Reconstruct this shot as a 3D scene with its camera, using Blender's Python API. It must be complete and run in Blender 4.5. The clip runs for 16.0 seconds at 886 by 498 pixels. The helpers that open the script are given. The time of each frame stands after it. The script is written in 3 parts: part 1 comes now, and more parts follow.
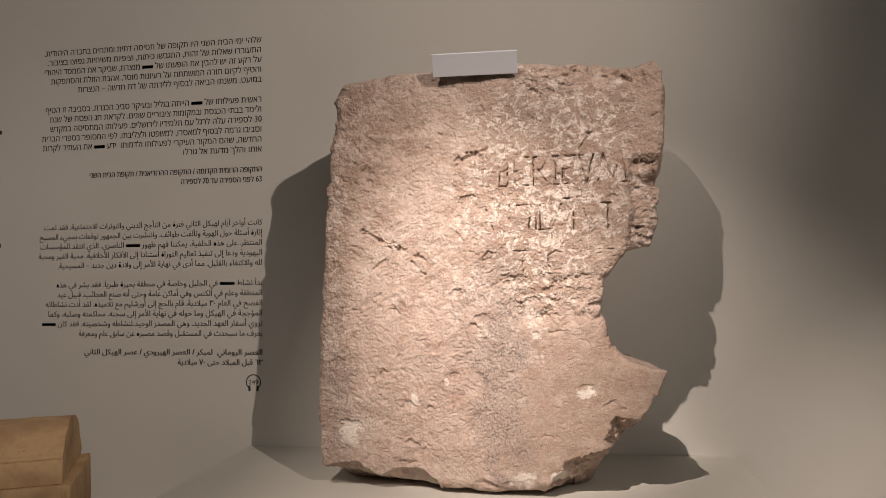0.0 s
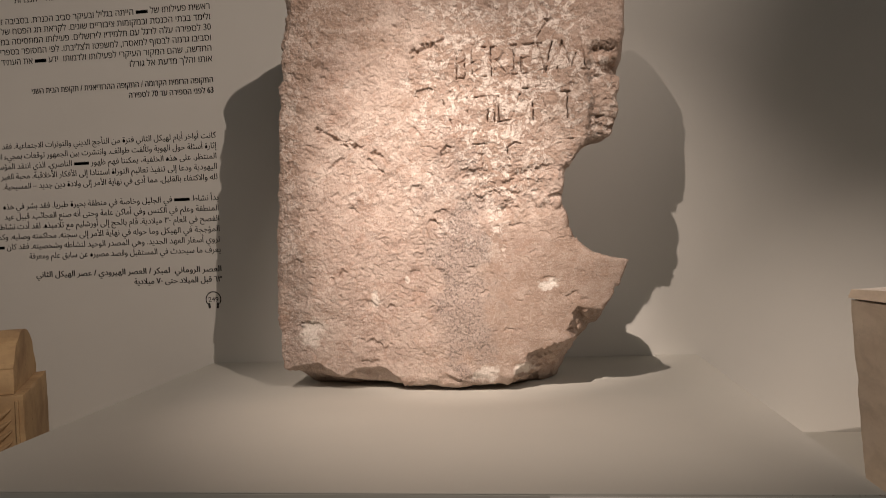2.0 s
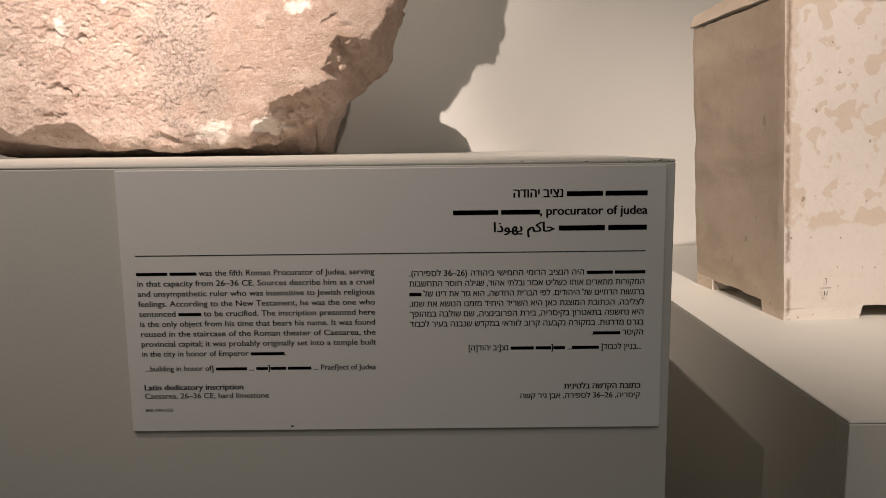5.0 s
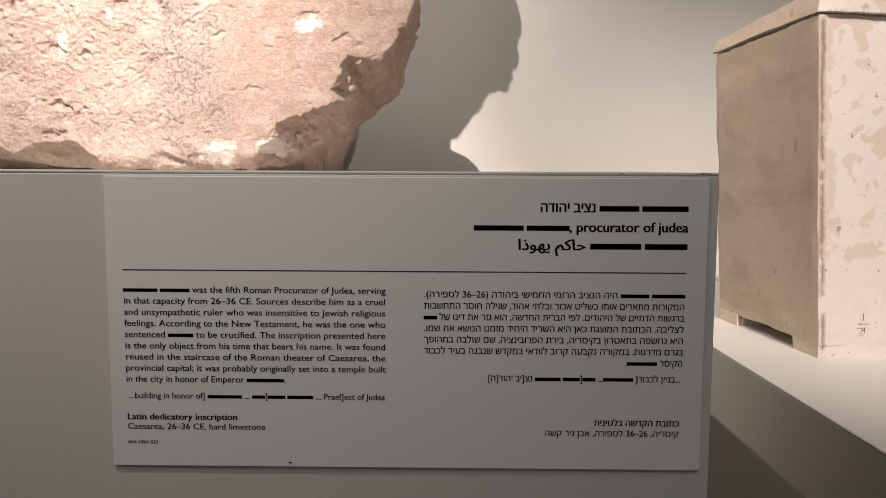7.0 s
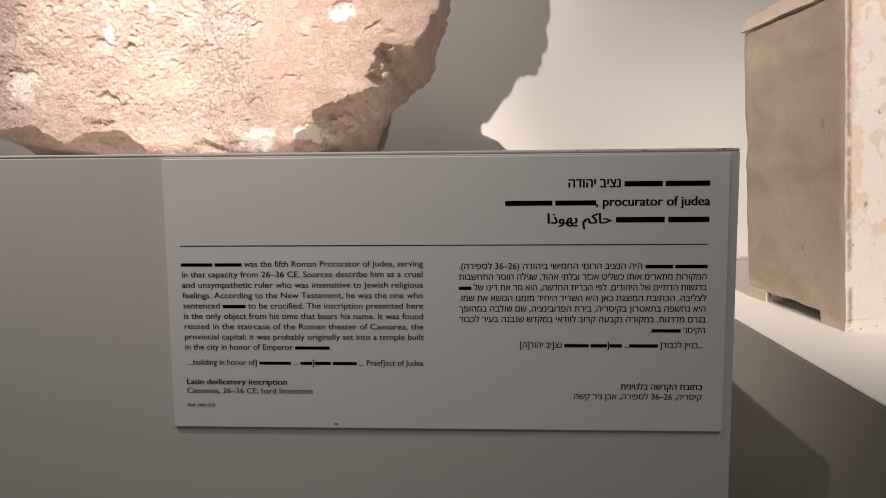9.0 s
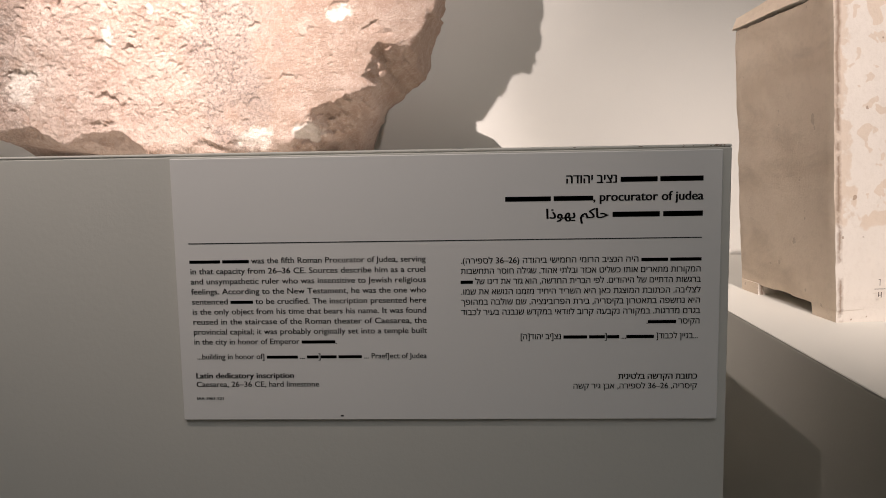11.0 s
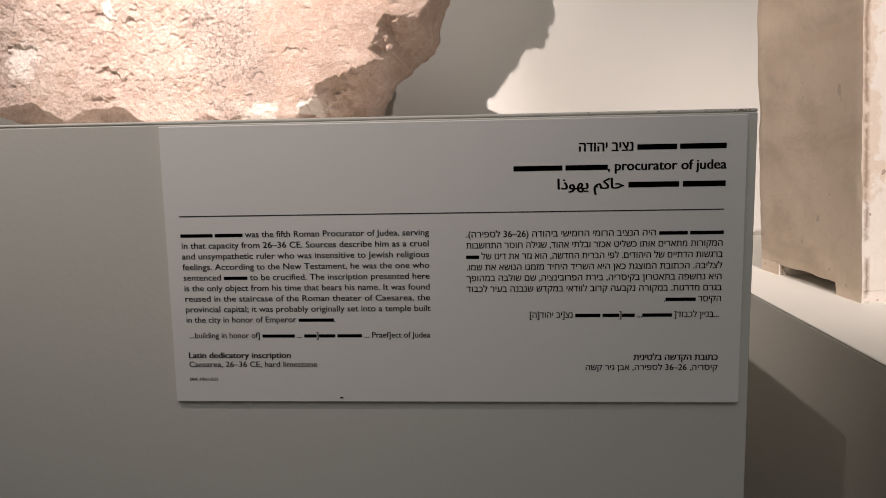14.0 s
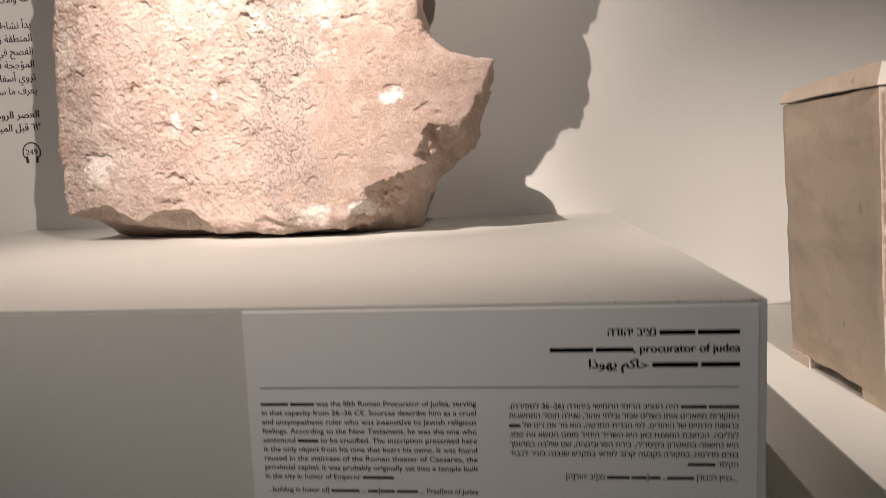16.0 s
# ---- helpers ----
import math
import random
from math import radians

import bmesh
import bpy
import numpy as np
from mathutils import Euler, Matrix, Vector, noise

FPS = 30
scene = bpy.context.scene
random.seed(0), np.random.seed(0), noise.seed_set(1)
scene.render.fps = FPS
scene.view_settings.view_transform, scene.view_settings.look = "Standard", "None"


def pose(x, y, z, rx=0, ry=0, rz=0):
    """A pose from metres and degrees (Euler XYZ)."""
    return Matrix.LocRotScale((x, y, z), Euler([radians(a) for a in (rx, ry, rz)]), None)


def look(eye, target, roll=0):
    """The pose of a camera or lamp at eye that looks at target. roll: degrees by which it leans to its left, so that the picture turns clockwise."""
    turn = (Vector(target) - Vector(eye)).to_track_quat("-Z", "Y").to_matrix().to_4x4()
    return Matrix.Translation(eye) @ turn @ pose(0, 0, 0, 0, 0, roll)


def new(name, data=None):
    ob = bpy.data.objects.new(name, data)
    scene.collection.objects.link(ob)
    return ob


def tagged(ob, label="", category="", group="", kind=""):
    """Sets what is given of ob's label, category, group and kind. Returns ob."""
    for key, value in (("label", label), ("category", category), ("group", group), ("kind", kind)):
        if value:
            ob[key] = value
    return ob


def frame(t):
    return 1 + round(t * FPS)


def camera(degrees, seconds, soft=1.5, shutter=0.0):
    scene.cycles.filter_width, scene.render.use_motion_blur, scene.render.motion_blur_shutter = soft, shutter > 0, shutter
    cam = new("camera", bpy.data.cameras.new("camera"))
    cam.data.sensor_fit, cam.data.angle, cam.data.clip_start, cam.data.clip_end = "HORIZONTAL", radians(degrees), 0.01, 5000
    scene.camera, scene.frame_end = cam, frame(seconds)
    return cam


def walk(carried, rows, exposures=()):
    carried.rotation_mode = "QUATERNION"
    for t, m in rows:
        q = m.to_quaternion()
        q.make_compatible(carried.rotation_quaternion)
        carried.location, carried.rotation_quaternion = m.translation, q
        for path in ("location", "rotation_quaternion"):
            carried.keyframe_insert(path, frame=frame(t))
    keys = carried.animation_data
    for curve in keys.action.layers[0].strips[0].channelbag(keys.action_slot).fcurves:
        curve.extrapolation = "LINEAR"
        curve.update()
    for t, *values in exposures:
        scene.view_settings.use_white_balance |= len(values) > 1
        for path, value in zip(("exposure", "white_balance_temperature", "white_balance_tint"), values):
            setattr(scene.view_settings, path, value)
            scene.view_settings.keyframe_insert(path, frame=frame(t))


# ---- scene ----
from mathutils.geometry import tessellate_polygon

cam = camera(62.7, 16.0, soft=0.7, shutter=0.25)
PATH = [
    (0, (0.152, -0.875, 1.472), (-0.159, 1.099, 1.554), -0.8),
    (0.5, (0.15, -0.877, 1.45), (-0.152, 1.099, 1.52), -0.3),
    (1, (0.156, -0.862, 1.419), (-0.117, 1.118, 1.488), -1.8),
    (1.5, (0.157, -0.853, 1.389), (-0.112, 1.129, 1.428), -1.4),
    (2, (0.169, -0.841, 1.353), (-0.068, 1.145, 1.314), -2.2),
    (2.5, (0.177, -0.816, 1.312), (0.015, 1.175, 1.206), -0.7),
    (2.8, (0.199, -0.780, 1.270), (0.070, 1.208, 1.094), -0.9),
    (3, (0.208, -0.747, 1.249), (0.102, 1.235, 1.003), -1.3),
    (3.2, (0.234, -0.702, 1.226), (0.189, 1.279, 0.957), -1.0),
    (3.5, (0.274, -0.615, 1.196), (0.303, 1.368, 0.935), -0.6),
    (4, (0.356, -0.535, 1.151), (0.443, 1.445, 0.884), -0.6),
    (4.2, (0.389, -0.522, 1.119), (0.38, 1.455, 0.813), -1.1),
    (6.3, (0.403, -0.443, 1.041), (0.407, 1.547, 0.844), 0.2),
    (6.5, (0.398, -0.442, 1.044), (0.4, 1.549, 0.854), 0.4),
    (7, (0.39, -0.437, 1.042), (0.369, 1.555, 0.866), 0.3),
    (7.5, (0.387, -0.435, 1.039), (0.349, 1.556, 0.857), -0.6),
    (8, (0.383, -0.439, 1.03), (0.317, 1.549, 0.817), -1.0),
    (8.5, (0.382, -0.453, 1.032), (0.304, 1.532, 0.806), -0.5),
    (8.7, (0.389, -0.459, 1.037), (0.282, 1.527, 0.825), -0.5),
    (11, (0.384, -0.48, 1.037), (0.295, 1.506, 0.818), -1.0),
    (11.5, (0.386, -0.479, 1.037), (0.286, 1.506, 0.815), -0.7),
    (12, (0.389, -0.478, 1.033), (0.279, 1.506, 0.804), -0.8),
    (12.5, (0.388, -0.471, 1.032), (0.281, 1.511, 0.79), -1.1),
    (13, (0.388, -0.459, 1.026), (0.275, 1.522, 0.77), -1.3),
    (13.5, (0.388, -0.454, 1.024), (0.265, 1.525, 0.76), -1.1),
    (14, (0.388, -0.453, 1.027), (0.263, 1.526, 0.765), -1.1),
    (14.5, (0.387, -0.458, 1.031), (0.269, 1.522, 0.778), -0.9),
    (15, (0.389, -0.472, 1.036), (0.266, 1.509, 0.786), -0.9),
    (15.5, (0.391, -0.489, 1.065), (0.233, 1.489, 0.812), -1.8),
    (15.7, (0.389, -0.495, 1.083), (0.209, 1.483, 0.848), -2.0),
    (15.8, (0.391, -0.497, 1.098), (0.184, 1.480, 0.871), -2.1),
    (15.9, (0.392, -0.501, 1.118), (0.166, 1.474, 0.898), -2.1),
    (16, (0.391, -0.504, 1.145), (0.157, 1.47, 0.926), -2.2),
]
walk(cam, [(t, look(eye, target, roll)) for t, eye, target, roll in PATH],
     exposures=[(0, -0.13, 6380, 10), (2.0, -0.15, 6480, 10), (3.0, -0.12, 6620, 10), (3.5, 0.06, 6580, 10), (4.2, 0.4, 6500, 10), (6.5, 0.88, 5980, 10), (12.5, 0.98, 5950, 10), (15.3, 1.03, 5930, 10), (16, 0.76, 6020, 10)])

# ---- light: track spots under the ceiling, out of view, and added fill lamps ----
world = bpy.data.worlds.new("world")
scene.world = world
world.use_nodes = True
world.node_tree.nodes["Background"].inputs["Color"].default_value = (0.9, 0.95, 1.0, 1)
world.node_tree.nodes["Background"].inputs["Strength"].default_value = 0.02


def spot(name, eye, target, watts, cone, blend, radius, colour):
    lamp = bpy.data.lights.new(name, "SPOT")
    lamp.energy, lamp.spot_size, lamp.spot_blend = watts, radians(cone), blend
    lamp.shadow_soft_size, lamp.color = radius, colour
    ob = new(name, lamp)
    ob.matrix_world = look(eye, target)
    return ob


WARM = (1.0, 0.82, 0.71)
spot("spot_stone", (-0.45, -1.05, 3.04), (0.18, 0.6, 1.19), 184, 36, 1.0, 0.012, WARM)
# added lamp in spot_stone's place, giving its beam a hot centre
spot("spot_stone_core", (-0.45, -1.05, 3.04), (0.0, 0.55, 1.42), 280, 17, 1.0, 0.012, WARM)
spot("spot_cross", (1.75, -1.75, 3.1), (-0.80, 0.9, 2.02), 250, 50, 0.9, 0.012, WARM)
spot("spot_chest", (0.66, -1.4, 3.1), (1.06, 0.40, 1.08), 165, 28, 0.9, 0.012, WARM)
# unseen spot, added to brighten the vaulted chest and the left wall
spot("fill_vault_chest", (-2.6, -1.0, 3.1), (-1.15, 0.6, 1.35), 30, 38, 0.9, 0.012, WARM)
# broad unseen area lamp, added as fill for the room's ambient light
room = bpy.data.lights.new("room_fill", "AREA")
room.shape, room.size, room.size_y, room.energy, room.color = "RECTANGLE", 3.0, 2.0, 16.5, (1.0, 0.95, 0.89)
new("room_fill", room).matrix_world = look((0.9, -2.4, 3.3), (0.9, -2.0, 0.0))


# ---- materials ----
def material(name, rough=0.8, metal=0.0):
    m = bpy.data.materials.new(name)
    m.use_nodes = True
    nt = m.node_tree
    b = nt.nodes["Principled BSDF"]
    b.inputs["Roughness"].default_value, b.inputs["Metallic"].default_value = rough, metal
    return m, nt, b


def node(nt, kind, **inputs):
    n = nt.nodes.new(kind)
    for key, value in inputs.items():
        n.inputs[key].default_value = value
    return n


def coords(nt):
    return nt.nodes.new("ShaderNodeTexCoord").outputs["Object"]


def fnoise(nt, vec, scale, detail=6.0, rough=0.6, distort=0.0):
    n = node(nt, "ShaderNodeTexNoise", Scale=scale, Detail=detail, Roughness=rough, Distortion=distort)
    nt.links.new(vec, n.inputs["Vector"])
    return n.outputs["Fac"]


def ramp(nt, fac, stops):
    n = nt.nodes.new("ShaderNodeValToRGB")
    while len(n.color_ramp.elements) < len(stops):
        n.color_ramp.elements.new(0.5)
    for e, (p, c) in zip(n.color_ramp.elements, stops):
        e.position, e.color = p, (*c, 1) if len(c) == 3 else c
    nt.links.new(fac, n.inputs["Fac"])
    return n.outputs["Color"]


def mix(nt, fac, a, b, kind="MIX"):
    n = nt.nodes.new("ShaderNodeMix")
    n.data_type, n.blend_type = "RGBA", kind
    for sock, v in ((n.inputs[0], fac), (n.inputs[6], a), (n.inputs[7], b)):
        if isinstance(v, (int, float)):
            sock.default_value = v
        elif isinstance(v, tuple):
            sock.default_value = (*v, 1)
        else:
            nt.links.new(v, sock)
    return n.outputs[2]


def bump(nt, b, height, strength, distance):
    n = node(nt, "ShaderNodeBump", Strength=strength, Distance=distance)
    nt.links.new(height, n.inputs["Height"])
    nt.links.new(n.outputs["Normal"], b.inputs["Normal"])


def grey(v):
    return (v, v, v)


def painted(name, colour, rough=0.75, worn=0.06, relief=0.0006):
    m, nt, b = material(name, rough)
    v = coords(nt)
    big = fnoise(nt, v, 2.3, 4)
    fine = fnoise(nt, v, 260, 3)
    c = tuple(k * (1 - worn) for k in colour)
    base = mix(nt, ramp(nt, big, [(0.3, grey(0)), (0.7, grey(1))]), c, colour)
    scuff = ramp(nt, fnoise(nt, v, 28, 8, 0.7), [(0.60, grey(0)), (0.78, grey(0.35))])
    base = mix(nt, scuff, base, tuple(k * 0.9 for k in colour))
    nt.links.new(base, b.inputs["Base Color"])
    bump(nt, b, fine, 0.25, relief)
    return m


def plain(name, colour, rough=0.6):
    m, nt, b = material(name, rough)
    b.inputs["Base Color"].default_value = (*colour, 1)
    return m


def stone_material():
    m, nt, b = material("limestone", 0.9)
    v = coords(nt)

    def attr(name):
        n = nt.nodes.new("ShaderNodeAttribute")
        n.attribute_name = name
        return n.outputs["Fac"]

    def times(a, b):
        return mix(nt, 1.0, a, b, "MULTIPLY")
    mid = fnoise(nt, v, 11, 12, 0.72, 0.2)
    base = ramp(nt, mid, [(0.30, (0.355, 0.250, 0.198)), (0.45, (0.468, 0.358, 0.296)), (0.58, (0.545, 0.433, 0.363)), (0.72, (0.64, 0.531, 0.460))])
    # iron stains, in ragged small patches
    rust = ramp(nt, fnoise(nt, v, 30, 12, 0.75, 0.6), [(0.53, grey(0)), (0.565, grey(0.5))])
    base = mix(nt, rust, base, (0.40, 0.265, 0.195))
    # brown stone tone, which at the upper right also holds the light's falloff
    base = mix(nt, attr("tan"), base, mix(nt, 0.25, (0.36, 0.255, 0.190), base))
    # fine mineral grain, light and dark
    grain = fnoise(nt, v, 300, 6, 0.75)
    base = mix(nt, ramp(nt, grain, [(0.54, grey(0)), (0.62, grey(0.35))]), base, (0.72, 0.62, 0.545))
    base = mix(nt, ramp(nt, grain, [(0.38, grey(0.45)), (0.44, grey(0))]), base, (0.33, 0.225, 0.17))
    # whitish crust, broken into small islands
    isles = ramp(nt, fnoise(nt, v, 48, 12, 0.72, 0.9), [(0.50, grey(0)), (0.525, grey(1))])
    isles = times(isles, ramp(nt, fnoise(nt, v, 170, 8, 0.8), [(0.42, grey(0.25)), (0.50, grey(1))]))
    crust = times(isles, attr("crust"))
    base = mix(nt, crust, base, (0.76, 0.67, 0.595))
    # tiny pits, with the shade inside them put into the colour
    pits = ramp(nt, fnoise(nt, v, 150, 8, 0.7), [(0.635, grey(0)), (0.66, grey(1))])
    base = mix(nt, times(pits, grey(0.6)), base, (0.23, 0.15, 0.11))
    # grey lichen with dark specks
    base = mix(nt, times(attr("lichen"), grey(0.8)), base, mix(nt, 0.55, base, (0.42, 0.355, 0.315)))
    dark = ramp(nt, fnoise(nt, v, 230, 8, 0.78), [(0.515, grey(0)), (0.55, grey(0.8))])
    base = mix(nt, times(dark, attr("lichen")), base, (0.20, 0.16, 0.14))
    base = mix(nt, attr("chip"), base, mix(nt, ramp(nt, grain, [(0.4, grey(0)), (0.6, grey(1))]), (0.72, 0.64, 0.56), (0.84, 0.78, 0.71)))
    nt.links.new(base, b.inputs["Base Color"])
    h = mix(nt, 0.45, fnoise(nt, v, 210, 8, 0.72), fnoise(nt, v, 620, 4, 0.7))
    h = mix(nt, times(crust, grey(0.3)), h, grey(1))
    h = mix(nt, times(pits, grey(0.7)), h, grey(0))
    bump(nt, b, h, 0.9, 0.0042)
    return m


def chest_material(name, pale, patch, low, high, scale, stretch=(1, 1, 1), bands=0.0):
    m, nt, b = material(name, 0.8)
    v = coords(nt)
    big = fnoise(nt, v, 4, 5, 0.6)
    base = mix(nt, ramp(nt, big, [(0.35, grey(0)), (0.65, grey(1))]), pale, tuple(k * 0.93 for k in pale))
    turned = nt.nodes.new("ShaderNodeMapping")
    turned.inputs["Scale"].default_value = stretch
    nt.links.new(v, turned.inputs["Vector"])
    blot = ramp(nt, fnoise(nt, turned.outputs[0], scale, 4, 0.55, 0.25), [(low, grey(0)), (high, grey(0.85))])
    base = mix(nt, blot, base, patch)
    # smudges and nicks
    base = mix(nt, ramp(nt, fnoise(nt, turned.outputs[0], 16, 7, 0.65, 0.5), [(0.52, grey(0)), (0.72, grey(bands))]), base, tuple(k * 0.62 for k in patch))
    nicks = ramp(nt, fnoise(nt, v, 55, 3, 0.5), [(0.70, grey(0)), (0.72, grey(1))])
    base = mix(nt, mix(nt, 1.0, nicks, grey(0.5), "MULTIPLY"), base, tuple(k * 0.6 for k in patch))
    grain = ramp(nt, fnoise(nt, v, 90, 9, 0.75), [(0.5, grey(0)), (0.8, grey(0.4))])
    base = mix(nt, grain, base, tuple(k * 0.75 for k in patch))
    nt.links.new(base, b.inputs["Base Color"])
    h = mix(nt, 0.5, fnoise(nt, v, 35, 8, 0.65), fnoise(nt, v, 240, 5, 0.7))
    bump(nt, b, mix(nt, mix(nt, 1.0, nicks, grey(0.6), "MULTIPLY"), h, grey(0)), 0.28, 0.003)
    return m


def stained_material():
    """Pale chest front: flat tan stains that end at a level line, a stained corner and a brown crack beside it."""
    m, nt, b = material("pale_limestone", 0.78)
    v = coords(nt)
    pale, patch = (0.80, 0.735, 0.655), (0.66, 0.555, 0.450)
    axes = nt.nodes.new("ShaderNodeSeparateXYZ")
    nt.links.new(v, axes.inputs[0])

    def calc(kind, a, c):
        n = nt.nodes.new("ShaderNodeMath")
        n.operation = kind
        for sock, k in ((n.inputs[0], a), (n.inputs[1], c)):
            if isinstance(k, (int, float)):
                sock.default_value = k
            else:
                nt.links.new(k, sock)
        return n.outputs[0]

    def times(a, c):
        return mix(nt, 1.0, a, c, "MULTIPLY")
    base = mix(nt, ramp(nt, fnoise(nt, v, 6, 6, 0.65), [(0.35, grey(0)), (0.65, grey(1))]), pale, tuple(k * 0.92 for k in pale))
    above = ramp(nt, calc("ADD", axes.outputs["Z"], calc("MULTIPLY", fnoise(nt, v, 22, 3), 0.05)), [(0.130, grey(0)), (0.133, grey(1))])
    large = ramp(nt, fnoise(nt, v, 25, 2.5, 0.5, 0.35), [(0.56, grey(0)), (0.572, grey(1))])
    small = ramp(nt, fnoise(nt, v, 62, 2, 0.45, 0.2), [(0.605, grey(0)), (0.62, grey(0.9))])
    stains = times(above, mix(nt, 1.0, large, small, "LIGHTEN"))
    # the near corner: x measured from the leaning edge
    inward = calc("ADD", axes.outputs["X"], calc("MULTIPLY", axes.outputs["Z"], 0.054))
    wander = calc("ADD", inward, calc("MULTIPLY", calc("SUBTRACT", fnoise(nt, v, 38, 4, 0.6), 0.5), 0.055))
    corner = times(ramp(nt, wander, [(0.012, grey(0.9)), (0.015, grey(0))]), above)
    base = mix(nt, mix(nt, 1.0, stains, corner, "LIGHTEN"), base, mix(nt, fnoise(nt, v, 40, 6, 0.7), patch, tuple(k * 1.1 for k in patch)))
    cracked = calc("ABSOLUTE", calc("SUBTRACT", calc("ADD", inward, calc("MULTIPLY", calc("SUBTRACT", fnoise(nt, v, 30, 6, 0.7), 0.5), 0.010)), 0.0055), 0.0)
    crack = times(ramp(nt, cracked, [(0.0004, grey(0.85)), (0.0013, grey(0))]), ramp(nt, fnoise(nt, v, 26, 4), [(0.42, grey(0)), (0.5, grey(1))]))
    base = mix(nt, crack, base, (0.24, 0.155, 0.10))
    grain = ramp(nt, fnoise(nt, v, 110, 9, 0.75), [(0.5, grey(0)), (0.8, grey(0.35))])
    base = mix(nt, grain, base, tuple(k * 0.8 for k in patch))
    specks = ramp(nt, fnoise(nt, v, 95, 2, 0.5), [(0.715, grey(0)), (0.73, grey(0.7))])
    base = mix(nt, specks, base, (0.30, 0.21, 0.14))
    nt.links.new(base, b.inputs["Base Color"])
    h = mix(nt, 0.5, fnoise(nt, v, 35, 8, 0.65), fnoise(nt, v, 240, 5, 0.7))
    bump(nt, b, mix(nt, crack, h, grey(0)), 0.35, 0.003)
    return m


WALL = painted("wall_paint", (0.64, 0.625, 0.575), 0.85)
PLINTH = painted("plinth_paint", (0.59, 0.575, 0.515), 0.7)
CEIL = painted("ceiling_paint", (0.30, 0.30, 0.30))
FLOOR = painted("floor_stone", (0.25, 0.23, 0.21), 0.5)
BOARD = painted("board", (0.76, 0.74, 0.70), 0.6, 0.03, 0.0002)
WHITE = painted("white_board", (0.60, 0.62, 0.66), 0.5, 0.02, 0.0002)
INK = plain("black_ink", (0.018, 0.018, 0.018), 0.55)
FADED = plain("faded_ink", (0.02, 0.02, 0.018), 0.7)
PENCIL = plain("pencil_mark", (0.07, 0.05, 0.04), 0.8)
EDGE = painted("worn_edge", (0.30, 0.235, 0.18), 0.9, 0.4)
STONE = stone_material()
PALE = stained_material()
LID = chest_material("pale_lid_limestone", (0.80, 0.735, 0.655), (0.65, 0.545, 0.440), 0.55, 0.565, 30, bands=0.3)
# darker, tanner limestone for the chest's end faces
SIDE = chest_material("tan_limestone", (0.665, 0.560, 0.440), (0.56, 0.46, 0.35), 0.46, 0.64, 17, (1, .5, 1.2), 0.5)
HONEY = chest_material("honey_limestone", (0.55, 0.375, 0.195), (0.33, 0.205, 0.105), 0.42, 0.68, 12)


# ---- building helpers ----
def mesh_object(name, verts, faces, mats, parent=None, label="", smooth=False):
    me = bpy.data.meshes.new(name)
    me.from_pydata([tuple(map(float, v)) for v in verts], [], [tuple(map(int, f)) for f in faces])
    for m in mats if isinstance(mats, (list, tuple)) else [mats]:
        me.materials.append(m)
    if smooth:
        me.polygons.foreach_set("use_smooth", [True] * len(me.polygons))
    me.update()
    ob = new(name, me)
    ob.parent = parent
    return tagged(ob, label)


def part(name, bm, mat, parent=None, label=""):
    me = bpy.data.meshes.new(name)
    bm.to_mesh(me)
    bm.free()
    for m in mat if isinstance(mat, (list, tuple)) else [mat]:
        me.materials.append(m)
    ob = new(name, me)
    ob.parent = parent
    return tagged(ob, label)


def box(x0, x1, y0, y1, z0, z1, bevel=0.0, segments=2):
    bm = bmesh.new()
    bmesh.ops.create_cube(bm, size=1, matrix=Matrix.LocRotScale(((x0 + x1) / 2, (y0 + y1) / 2, (z0 + z1) / 2), None, (x1 - x0, y1 - y0, z1 - z0)))
    if bevel:
        bmesh.ops.bevel(bm, geom=bm.edges[:], offset=bevel, segments=segments, affect="EDGES", profile=0.5)
    return bm


def thing(name, label, category, at=(0, 0, 0), turn=0, group="", kind=""):
    ob = new(name)
    ob.matrix_world = pose(*at, 0, 0, turn)
    ob.empty_display_size = 0.05
    return tagged(ob, label, category, group, kind)


def lattice(seed):
    return np.random.RandomState(seed).rand(256, 256)


def value_noise(u, v, size, seed):
    g, a, b = lattice(seed), u / size + 1000, v / size + 1000
    i, j = np.floor(a).astype(int), np.floor(b).astype(int)
    f, h = a - i, b - j
    f, h = f * f * f * (f * (6 * f - 15) + 10), h * h * h * (h * (6 * h - 15) + 10)
    i, j = i % 255, j % 255
    return ((g[i, j] * (1 - f) + g[i + 1, j] * f) * (1 - h) + (g[i, j + 1] * (1 - f) + g[i + 1, j + 1] * f) * h) * 2 - 1


def fractal(u, v, size, seed, octaves=4, gain=0.5):
    total, k = 0, 1.0
    for o in range(octaves):
        c, s = math.cos(o * 1.1 + 0.4), math.sin(o * 1.1 + 0.4)
        total, k, size = total + k * value_noise(u * c - v * s, u * s + v * c, size, seed + o), k * gain, size * 0.5
    return total


def ease(x, a, b):
    t = np.clip((x - a) / (b - a), 0, 1)
    return t * t * (3 - 2 * t)


